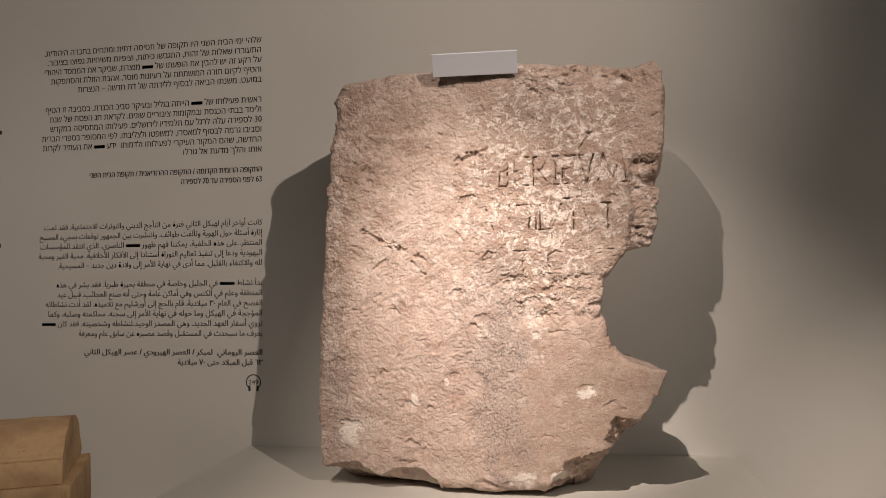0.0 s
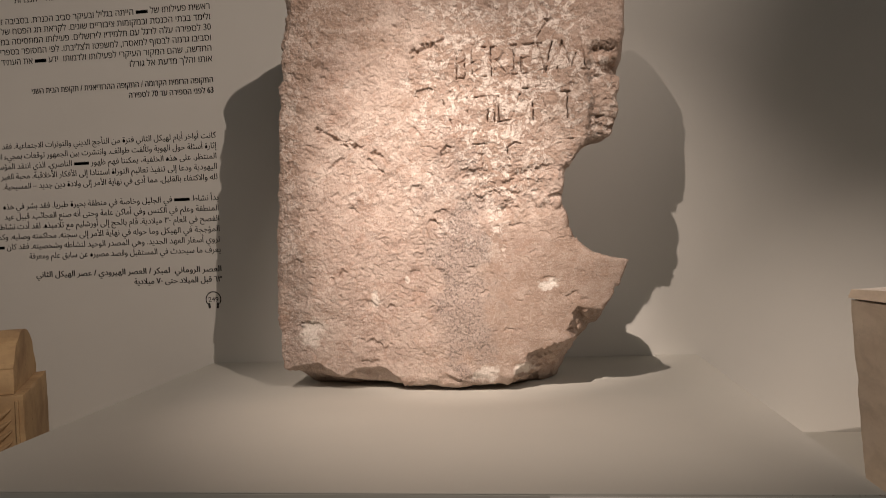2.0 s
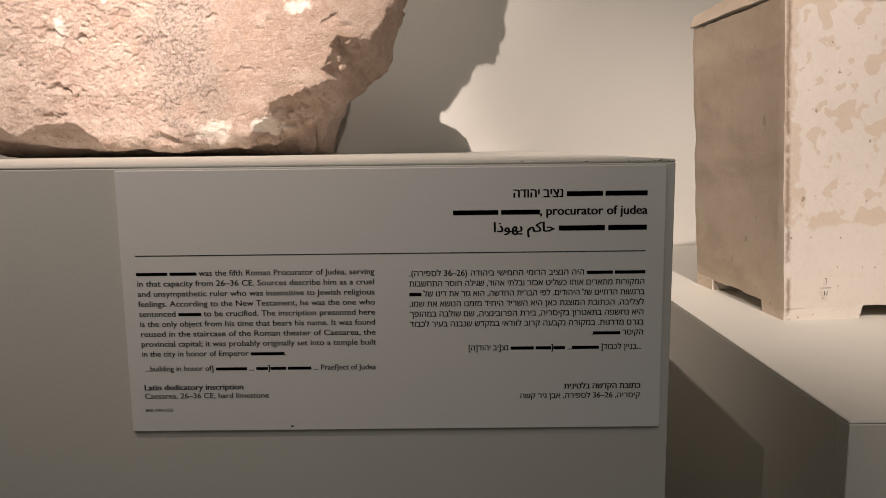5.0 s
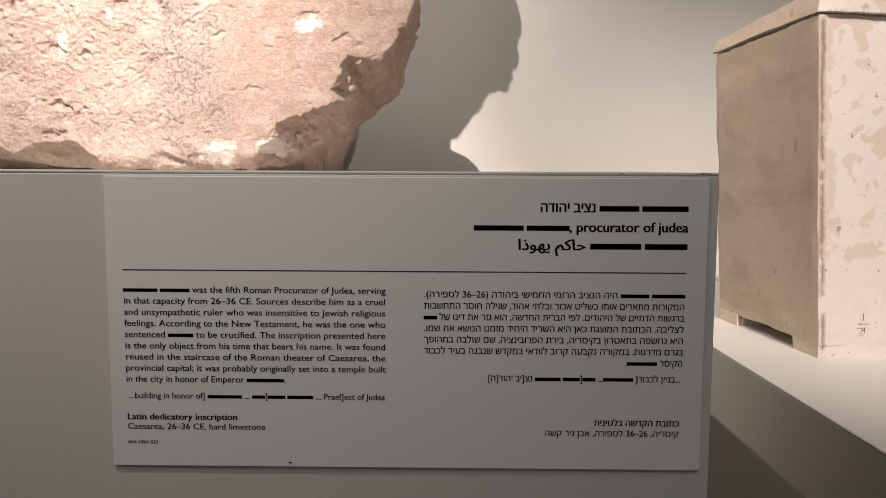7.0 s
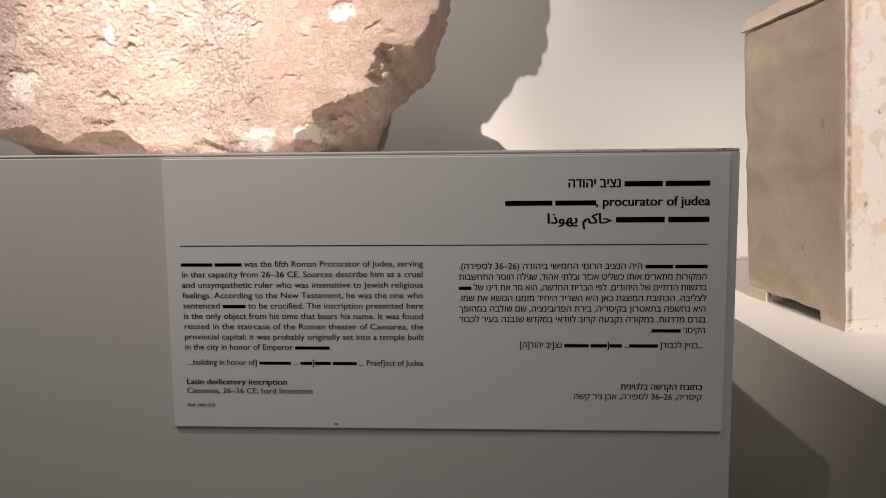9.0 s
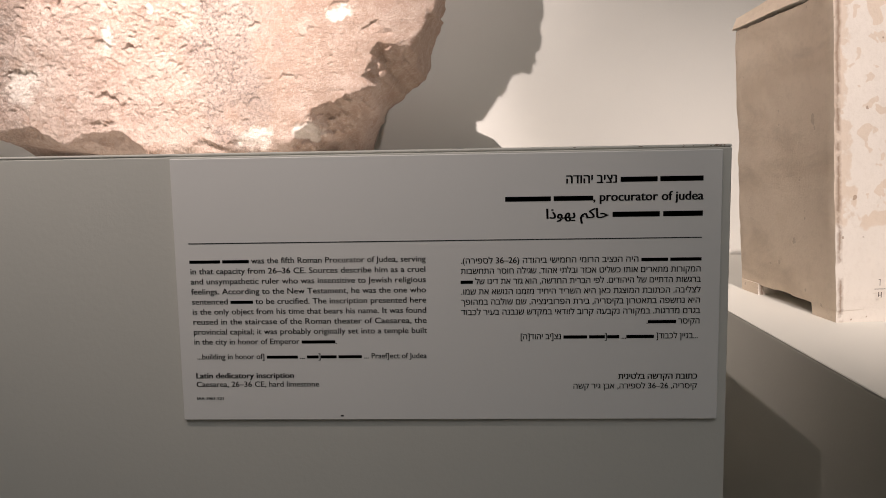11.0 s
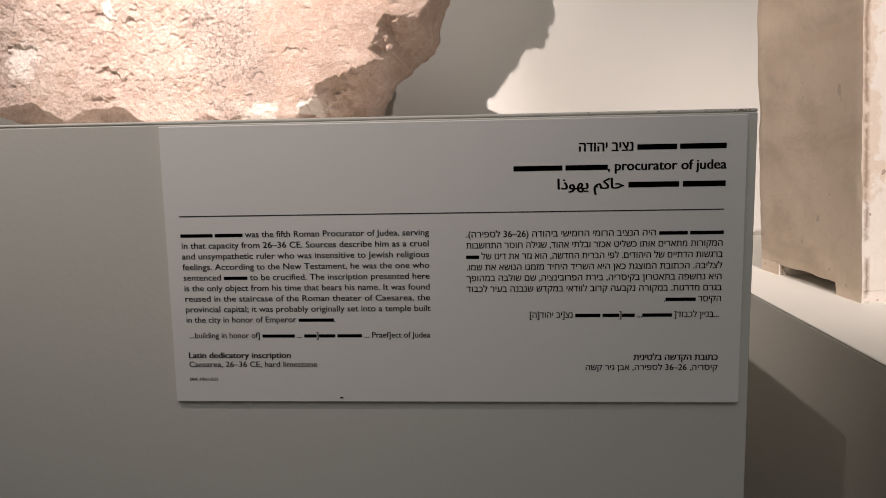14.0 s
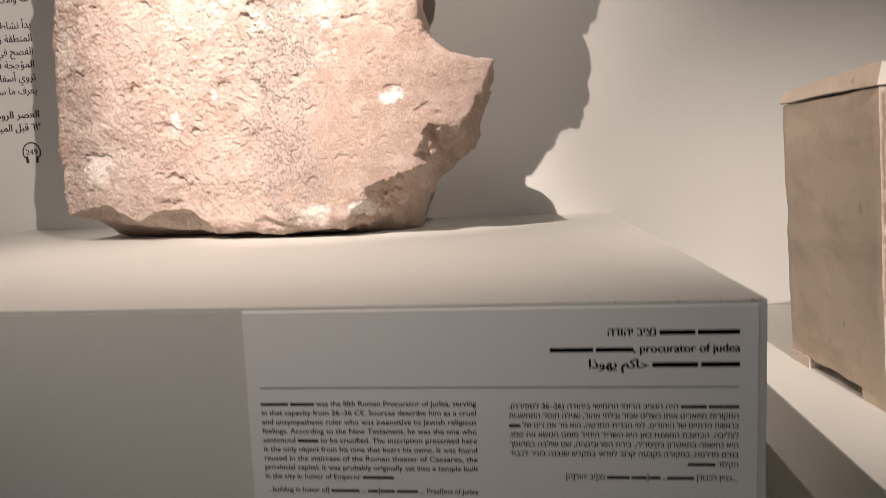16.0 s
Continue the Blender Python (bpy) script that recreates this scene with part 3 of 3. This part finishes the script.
def outlines(text, heavy):
    TYPE.data.body = text
    bpy.context.view_layer.update()
    me = bpy.data.meshes.new_from_object(TYPE.evaluated_get(bpy.context.evaluated_depsgraph_get()))
    xy = [Vector(v.co) for v in me.vertices]
    follow = {}
    for e in me.edges:
        for a, b in (e.vertices, reversed(e.vertices)):
            follow.setdefault(a, []).append(b)
    bpy.data.meshes.remove(me)
    loops, seen = [], set()
    for first in follow:
        if first in seen:
            continue
        loop = [first]
        seen.add(first)
        while True:
            step = [b for b in follow[loop[-1]] if b not in seen]
            if not step:
                break
            loop.append(step[0])
            seen.add(step[0])
        if len(loop) > 2:
            loops.append(loop)

    def area(loop):
        return sum(xy[a].x * xy[b].y - xy[b].x * xy[a].y for a, b in zip(loop, loop[1:] + loop[:1])) / 2

    def within(p, loop):
        odd = False
        for a, b in zip(loop, loop[1:] + loop[:1]):
            a, b = xy[a], xy[b]
            if (a.y > p.y) != (b.y > p.y) and p.x < (b.x - a.x) * (p.y - a.y) / (b.y - a.y) + a.x:
                odd = not odd
        return odd
    faces = []
    for loop in loops:
        # a hole lies wholly in a larger loop
        if any(o is not loop and abs(area(o)) > abs(area(loop)) and all(within(xy[i], o) for i in loop) for o in loops):
            continue
        holes = [h for h in loops if h is not loop and abs(area(h)) < abs(area(loop)) and all(within(xy[i], loop) for i in h)]
        rings = [loop] + holes
        flat = [i for r in rings for i in r]
        faces += [tuple(flat[i] for i in tri) for tri in tessellate_polygon([[xy[i] for i in r] for r in rings])]
    return np.array([p[:2] for p in xy]).reshape(-1, 2), faces


def glyph(c, heavy):
    if (c, heavy) not in GLYPHS:
        if c == "~":
            GLYPHS[c, heavy] = np.array([(0, .06), (.5, .06), (.5, .42), (0, .42)]), [(0, 1, 2, 3)], .5
        else:
            v, f = outlines(c, heavy)
            GLYPHS[c, heavy] = v, f, outlines("|" + c + "|", 0)[0][:, 0].max() - outlines("||", 0)[0][:, 0].max()
    return GLYPHS[c, heavy]


ARABIC, code = {}, 0xFE80
for c, forms in zip("ءآأؤإئابةتثجحخدذرزسشصضطظعغفقكلمنهوىي", "122224242444442222444444444444444224"):
    ARABIC[c] = (code, int(forms))
    code += int(forms)
LIGATURES = {"آ": 0xFEF5, "أ": 0xFEF7, "إ": 0xFEF9, "ا": 0xFEFB}


def joined(text):
    """Arabic letters in their joined forms."""
    out, i = [], 0
    while i < len(text):
        c = text[i]
        if c not in ARABIC:
            out.append(c)
            i += 1
            continue
        before = i > 0 and text[i - 1] in ARABIC and ARABIC[text[i - 1]][1] == 4
        if c == "ل" and i + 1 < len(text) and text[i + 1] in LIGATURES:
            out.append(chr(LIGATURES[text[i + 1]] + (1 if before else 0)))
            i += 2
            continue
        first, forms = ARABIC[c]
        after = forms == 4 and i + 1 < len(text) and text[i + 1] in ARABIC and ARABIC[text[i + 1]][1] > 1
        out.append(chr(first + (3 if before and after else 2 if after else 1 if before and forms > 1 else 0)))
        i += 1
    return "".join(out)


def right_to_left(text):
    """Visual order, with numbers kept as they read."""
    out, number = [], ""
    for c in joined(text):
        if c.isdigit():
            number += c
            continue
        if number and c == "–":
            number += c
            continue
        if number:
            out.append(number)
            number = ""
        out.append({"(": ")", ")": "(", "[": "]", "]": "["}.get(c, c))
    if number:
        out.append(number)
    return "".join(reversed(out))


def lettering(name, lines, mat, parent=None, label="", out=0.0002):
    """Lines of (text, x, z, size, align, width, heavy) as thin print that faces the room. width: the measure, or 0 for the natural one."""
    verts, faces, count = [], [], 0
    for text, x, z, size, align, width, heavy in lines:
        if any("\u0590" <= c <= "\u06ff" for c in text):
            text = right_to_left(text)
        run, pieces = 0.0, []
        for c in text:
            v, f, step = glyph(c, heavy)
            pieces.append((run, v, f))
            run += step
        stretch = width / (run * size) if width else 1.0
        start = x - run * size * stretch if align == "R" else x
        for at, v, f in [(at + o, v, f) for at, v, f in pieces for o in ((-heavy, 0, heavy) if heavy > 0.01 else (-heavy, heavy))]:
            if len(v):
                p = (v + (at, 0)) * size
                verts.append(np.stack([start + p[:, 0] * stretch, np.full(len(p), -out), z + p[:, 1]], 1))
                faces += [tuple(i + count for i in face) for face in f]
                count += len(v)
    return mesh_object(name, np.concatenate(verts), faces, mat, parent, label)


def bars(name, rows, mat, parent=None, label="", out=0.0002):
    verts, faces = [], []
    for x0, x1, z0, z1 in rows:
        n = len(verts)
        verts += [(x0, -out, z0), (x1, -out, z0), (x1, -out, z1), (x0, -out, z1)]
        faces.append((n, n + 1, n + 2, n + 3))
    return mesh_object(name, verts, faces, mat, parent, label)


# the label board on the plinth's front
label_board = thing("label_board", "grey label board with black trilingual text on the plinth", "label board", (0, 0, 0))
part("board", box(.182, .5435, -.003, 0.0, .868, 1.0465, .0005, 1), BOARD, label_board)
# print lies on the board's face
PRINT = new("print")
PRINT.parent, PRINT.location = label_board, (0, -.003, 0)
PRINT.empty_display_size = 0.02
B, N = 0.030, 0.013
lettering("title", [("~~~~~~~ ~~~~~~ נציב יהודה", .531, 1.0262, .0088, "R", .088, B), ("~~~~~~~ ~~~~~~, procurator of judea", .5315, 1.0145, .0084, "R", .1275, B),
                    ("~~~~~ ~~~~~~ حاكم يهوذا", .531, 1.0035, .0092, "R", .101, B)], INK, PRINT)
bars("rule", [(.192, .531, .9897, .9903)], INK, PRINT)
ENGLISH = ["~~~~~~~ ~~~~~~ was the fifth Roman Procurator of Judea, serving", "in that capacity from 26–36 CE. Sources describe him as a cruel", "and unsympathetic ruler who was insensitive to Jewish religious",
           "feelings. According to the New Testament, he was the one who", "sentenced ~~~~~ to be crucified. The inscription presented here", "is the only object from his time that bears his name. It was found",
           "reused in the staircase of the Roman theater of Caesarea, the", "provincial capital; it was probably originally set into a temple built", "in the city in honor of Emperor ~~~~~~~~."]
rows = [(t, .192, .9763 - .0069 * i, .0056, "L", .159 if i < 8 else .098, N) for i, t in enumerate(ENGLISH)]
rows.append(("...building in honor of] ~~~~~~~~ ... ~~~]~~~~ ~~~~~~ ... Praef]ect of Judea", .1935, .9108, .0054, "L", .157, N))
lettering("english_text", rows, INK, PRINT)
lettering("caption", [("Latin dedicatory inscription", .192, .8975, .0056, "L", .068, B), ("Caesarea, 26–36 CE, hard limestone", .192, .8915, .0054, "L", .085, N), ("IAA 1961-521", .192, .8823, .0030, "L", .019, B)], INK, PRINT)
HEBREW = ["~~~~~~~ ~~~~~~ היה הנציב הרומי החמישי ביהודה (36–26 לספירה).", "המקורות מתארים אותו כשליט אכזר ובלתי אהוד, שגילה חוסר התחשבות", "ברגשות הדתיים של היהודים. לפי הברית החדשה, הוא גזר את דינו של ~~~",
          "לצליבה. הכתובת המוצגת כאן היא השריד היחיד מזמנו הנושא את שמו.", "היא נחשפה בתאטרון בקיסריה, בירת הפרובינציה, שם שולבה במהופך", "בגרם מדרגות. במקורה נקבעה קרוב לוודאי במקדש שנבנה בעיר לכבוד", "הקיסר ~~~~~~~."]
rows = [(t, .531, .9745 - .0069 * i, .0058, "R", .157 if i < 6 else .035, N) for i, t in enumerate(HEBREW)]
rows.append(("...בניין לכבוד[ ~~~~~~~... ~~~[~~~~ ~~~~~~ נצ[יב יהוד[ה]", .530, .9232, .0058, "R", .117, N))
lettering("hebrew_text", rows, INK, PRINT)
lettering("hebrew_caption", [("כתובת הקדשה בלטינית", .530, .8958, .0058, "R", .052, B), ("קיסריה, 36–26 לספירה, אבן גיר קשה", .530, .8893, .0056, "R", .082, N)], INK, PRINT)

bars("ink_speck", [(.291, .293, .8705, .8715)], INK, PRINT)

# worn paint along the plinth's upper front corner
rnd = random.Random(8)
for i in range(16):
    x = .5495 - abs(rnd.gauss(0, .012)) if i < 12 else rnd.uniform(.44, .54)
    w, h = rnd.uniform(.0008, .003), rnd.uniform(.0004, .0010)
    bm = bmesh.new()
    bmesh.ops.create_icosphere(bm, subdivisions=1, radius=1, matrix=Matrix.LocRotScale((min(x, .5495 - w), .0006, TOP - .0010), Euler((0, 0, rnd.uniform(-.3, .3))), (w, .0007, h)))
    for q in bm.verts:
        q.co += noise.noise_vector(q.co * 900) * .0004
    part("paint_chip", bm, EDGE, plinth)

# ---- text printed on the wall ----
prints = thing("wall_text", "black Hebrew and Arabic text printed on the grey wall", "wall text", (0, BACK, 0))
HEB_A = [("שלהי ימי הבית השני היו תקופה של תסיסה דתית ומתחים בחברה היהודית.", .632), ("התעוררו שאלות של זהות, התגבשו כיתות, וציפיות משיחיות נפוצו בציבור.", .622), ("על רקע זה יש להבין את הופעתו של ~~~ מנצרת, שביקר את הממסד היהודי", .632),
         ("והטיף לקיום תורה המושתתת על רעיונות מוסר, אהבת הזולת והסתפקות", .612), ("במועט. משנתו הביאה לבסוף ללידתה של דת חדשה – הנצרות", .530)]
HEB_B = [("ראשית פעילותו של ~~~ הייתה בגליל ובעיקר סביב הכנרת. בסביבה זו הטיף", .627), ("ולימד בבתי הכנסת ובמקומות ציבוריים שונים. לקראת חג הפסח של שנת", .615), ("30 לספירה עלה לרגל עם תלמידיו לירושלים. פעילותו המתסיסה במקדש", .613),
         ("וסביבו גרמה לבסוף למאסרו, למשפטו ולצליבתו. לפי המסופר בספרי הברית", .638), ("החדשה, שהם המקור העיקרי לפעילותו ולדמותו  ידע ~~~ את העתיד לקרות", .635), ("אותו והלך מדעת אל גורלו", .222)]
HEB_C = [("התקופה הרומית הקדומה / התקופה ההרודיאנית / תקופת הבית השני", .494), ("63 לפני הספירה עד 70 לספירה", .228)]
ARA_A = [("كانت أواخر أيام لهيكل الثاني فترة من التأجج الديني والتوترات الاجتماعية. فقد تمت", .629), ("إثارة أسئلة حول الهوية وتألفت طوائف. وانتشرت بين الجمهور توقعات بمجيء المسيح", .642), ("المنتظر. على هذه الخلفية، يمكننا فهم ظهور ~~~~ الناصري. الذي انتقد المؤسسات", .640),
         ("اليهودية ودعا إلى تنفيذ تعاليم التوراة استنادا إلى الأفكار الأخلاقية. محبة الغير ومحبة", .645), ("لله والاكتفاء بالقليل. مما أدى في نهاية الأمر إلى ولادة دين جديد – المسيحية.", .587)]
ARA_B = [("بدأ نشاط ~~~~ في الجليل وخاصة في منطقة بحيرة طبريا. فقد بشر في هذه", .590), ("المنطقة وعلم في الكنس وفي أماكن عامة وحتى أنه صنع العجائب. قبيل عيد", .588), ("الفصح في العام ٣٠ ميلادية. قام بالحج إلى أورشليم مع تلاميذه. لقد أدت نشاطاته", .622),
         ("المؤججة في الهيكل وما حوله في نهاية الأمر إلى سجنه. محاكمته وصلبه. وكما", .615), ("تروي أسفار العهد الجديد. وهي المصدر الوحيد لنشاطه وشخصيته. فقد كان ~~~~", .632), ("يعرف ما سيحدث في المستقبل وقصد مصيره عن سابق علم ومعرفة", .523)]
ARA_C = [("العصر الروماني  لمبكر / العصر الهيرودي / عصر الهيكل الثاني", .506), ("٦٣ قبل الميلاد حتى ٧٠ ميلادية", .236)]
for name, block, z, size, heavy in (("hebrew_paragraph", HEB_A, 2.107, .024, .013), ("hebrew_paragraph", HEB_B, 1.949, .024, .013), ("hebrew_heading", HEB_C, 1.765, .022, B),
                                    ("arabic_paragraph", ARA_A, 1.626, .021, .015), ("arabic_paragraph", ARA_B, 1.469, .021, .015), ("arabic_heading", ARA_C, 1.289, .021, B)):
    lettering(name, [(t, -.6045, z - .3 * size - .02625 * i, size, "R", w, heavy) for i, (t, w) in enumerate(block)], FADED, prints)
rnd = random.Random(5)
bars("english_paragraph", [(-1.99, -1.364 - rnd.uniform(0, .05), z - .006, z + .005) for z in [2.105 - .0262 * k for k in range(30) if k not in (6, 7, 14, 15, 22)]], FADED, prints)
# audio guide sign: a headphone ring round a number
bm = bmesh.new()
for k in range(28):
    a0, a1 = radians(-35 + 250 * k / 28), radians(-35 + 250 * (k + 1) / 28)
    quad = [bm.verts.new((-.630 + r * math.cos(a), -.0006, 1.212 + r * math.sin(a))) for r, a in ((.0180, a0), (.0208, a0), (.0208, a1), (.0180, a1))]
    bm.faces.new(quad[::-1])
for s in (-1, 1):
    quad = [bm.verts.new((-.630 + s * x, -.0006, z)) for x, z in ((.0075, 1.190), (.0135, 1.189), (.0150, 1.203), (.0090, 1.204))]
    bm.faces.new(quad if s > 0 else quad[::-1])
part("headphone_sign", bm, FADED, prints)
lettering("number", [("249", -.6165, 1.2065, .0165, "R", .0275, N)], FADED, prints)


# ---- the stone chests ----
chest = thing("stone_chest", "pale limestone chest with flat lid and tan stains", "stone chest", (0.768, 0.302, LOW), 5.0, group="stone chests")
LONG, DEEP, TALL = .62, .225, .345


def rough_slab(x0, x1, y0, y1, z0, z1, flare, amount, chips, seed, cuts=34):
    """A worn stone slab: flared towards the top, uneven faces, chipped edges."""
    bm = box(x0, x1, y0, y1, z0, z1)
    bmesh.ops.subdivide_edges(bm, edges=bm.edges[:], cuts=cuts, use_grid_fill=True)
    centre = Vector(((x0 + x1) / 2, (y0 + y1) / 2, (z0 + z1) / 2))
    for w in bm.verts:
        p = w.co.copy()
        sides = (abs(p.x - x0) < 1e-5 or abs(p.x - x1) < 1e-5) + (abs(p.y - y0) < 1e-5 or abs(p.y - y1) < 1e-5) + (abs(p.z - z0) < 1e-5 or abs(p.z - z1) < 1e-5)
        w.co += noise.noise_vector(p * 8 + Vector((seed, 0, 0))) * amount + noise.noise_vector(p * 45 + Vector((seed, 3, 0))) * amount * .35
        if sides > 1:
            bite = chips * (0.35 + max(0.0, noise.noise(p * 22 + Vector((0, seed, 0)))) * 2.4 + max(0.0, noise.noise(p * 75 + Vector((seed, seed, 0)))) * 1.2)
            w.co += (centre - p).normalized() * bite * (1.3 if sides > 2 else 1.0)
        w.co.x += flare * (1 if p.x > centre.x else -1) * abs(p.x - centre.x) / (centre.x - x0) * (p.z - z0) / (z1 - z0)
    return bm


def sharpened(ob, degrees=35):
    ob.data.polygons.foreach_set("use_smooth", [True] * len(ob.data.polygons))
    ob.data.set_sharp_from_angle(angle=radians(degrees))
    return ob


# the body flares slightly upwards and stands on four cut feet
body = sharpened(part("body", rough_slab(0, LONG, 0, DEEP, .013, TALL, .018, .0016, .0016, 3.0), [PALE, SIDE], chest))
for x, y in ((0, 0), (LONG - .092, 0), (0, DEEP - .05), (LONG - .092, DEEP - .05)):
    bm = bmesh.new()
    low = [bm.verts.new((x + a, y + b, 0)) for a, b in ((.0005, .0005), (.088, .0005), (.088, .046), (.0005, .046))]
    high = [bm.verts.new((x + a, y + b, .0145)) for a, b in ((0.0005, .0005), (.0915, .0005), (.0915, .0495), (.0005, .0495))]
    if x:
        for q in (low[0], low[3]):
            q.co.x += .004
    bm.faces.new(low[::-1])
    for i in range(4):
        bm.faces.new((low[i], low[(i + 1) % 4], high[(i + 1) % 4], high[i]))
    bm.faces.new(high)
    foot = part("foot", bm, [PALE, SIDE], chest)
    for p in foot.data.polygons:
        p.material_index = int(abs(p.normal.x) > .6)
# faces turned to either end get the darker tan
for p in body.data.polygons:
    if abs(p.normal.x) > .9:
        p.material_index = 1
lid = sharpened(part("lid", rough_slab(-.019, LONG + .019, -.007, DEEP + .007, 0, .025, -.004, .0026, .0052, 8.0, 52), [LID, SIDE], chest, "flat lid with chipped edges"))
for w in lid.data.vertices:
    w.co.z -= .010 * max(0.0, 1 - (w.co.x + .02) / .30) * max(0.0, w.co.y / DEEP) * max(0.0, w.co.z / .025)
lid.location = (0, 0, TALL + .0025)
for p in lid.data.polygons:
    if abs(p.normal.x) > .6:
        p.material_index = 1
mark = bars("pencil_number", [(.038, .050, .0360, .0367), (.0434, .0441, .040, .047), (.042, .0434, .0464, .0471), (.0423, .0430, .028, .033), (.0430, .0453, .0294, .0301), (.0453, .0460, .027, .033)], PENCIL, chest)
mark.location = (0, -.0045, 0)

vault = thing("stone_chest", "honey-coloured limestone chest with vaulted lid and carved leaves", "stone chest", (-0.79, 0.43, LOW), 28, group="stone chests")
VL, VD, VT = .60, .285, .215
sharpened(part("body", rough_slab(-VL, 0, 0, VD, 0, VT, -.004, .0020, .0024, 5.0), HONEY, vault))
bm = bmesh.new()
arc = [(VD * .5 - (VD * .5 - .012) * math.cos(math.pi * k / 24), .014 + .096 * math.sin(math.pi * k / 24)) for k in range(25)]
arc = [(arc[0][0], 0)] + arc + [(arc[-1][0], 0)]
rings = []
for k in range(25):
    x = -.022 - (VL - .044) * k / 24
    rings.append([bm.verts.new(Vector((x, y, z)) + noise.noise_vector((x * 14, y * 14, z * 14)) * .003 * (z > .001) + noise.noise_vector((x * 60, y * 60, z * 60)) * .0012 * (z > .001)) for y, z in arc])
bm.faces.new(rings[0])
bm.faces.new(rings[-1][::-1])
for a, b in zip(rings, rings[1:]):
    for i in range(len(arc)):
        j = (i + 1) % len(arc)
        bm.faces.new((a[j], a[i], b[i], b[j]))
bmesh.ops.recalc_face_normals(bm, faces=bm.faces[:])
vlid = sharpened(part("vaulted_lid", bm, HONEY, vault))
vlid.location = (0, 0, VT + .001)
for k, wide in ((3.0, .5), (7.5, .4)):
    bm = bmesh.new()
    run = []
    for i in range(41):
        x, w = -.022 - (VL - .044) * i / 40, math.pi / 24
        ring = [bm.verts.new((x, VD * .5 - (VD * .5 - .012) * r * math.cos(w * (k + o)), .014 + .096 * r * math.sin(w * (k + o)))) for o, r in ((-wide, .995), (-wide * .4, 1.012 + .008 * (i % 2)), (wide * .4, 1.012 + .008 * (i % 2)), (wide, .995))]
        run.append(ring)
    for a, b in zip(run, run[1:]):
        for i in range(3):
            bm.faces.new((a[i], b[i], b[i + 1], a[i + 1]))
    band = part("carved_band", bm, HONEY, vault)
    band.location = (0, 0, VT + .001)
# a carved palm of leaves, curving up from a stem to the edge of its panel
def leaf(bm, x, z, way, size):
    rows = []
    for i in range(10):
        t = i / 9
        w = .0098 * size * math.sin(math.pi * (t * .80 + .16)) ** .8
        px, pz = x + way * .056 * size * t, z + .002 + .030 * size * t ** 1.7
        rows.append([bm.verts.new((px, y, pz + o)) for o, y in ((-w * .8, .0015), (-w * .25, -.0062), (w * .35, -.0085), (w, .0015))])
    for a, b in zip(rows, rows[1:]):
        for i in range(3):
            bm.faces.new((a[i], b[i], b[i + 1], a[i + 1])).smooth = True


for k in range(8):
    for way in (1, -1):
        bm = bmesh.new()
        leaf(bm, -.082, .014 + .0205 * k, way, 1.0)
        part("carved_leaf", bm, HONEY, vault)
for x in (-.016, -.148):
    part("carved_border", box(x - .003, x + .003, -.005, .002, .012, .205, .0015), HONEY, vault)

bpy.data.objects.remove(TYPE)
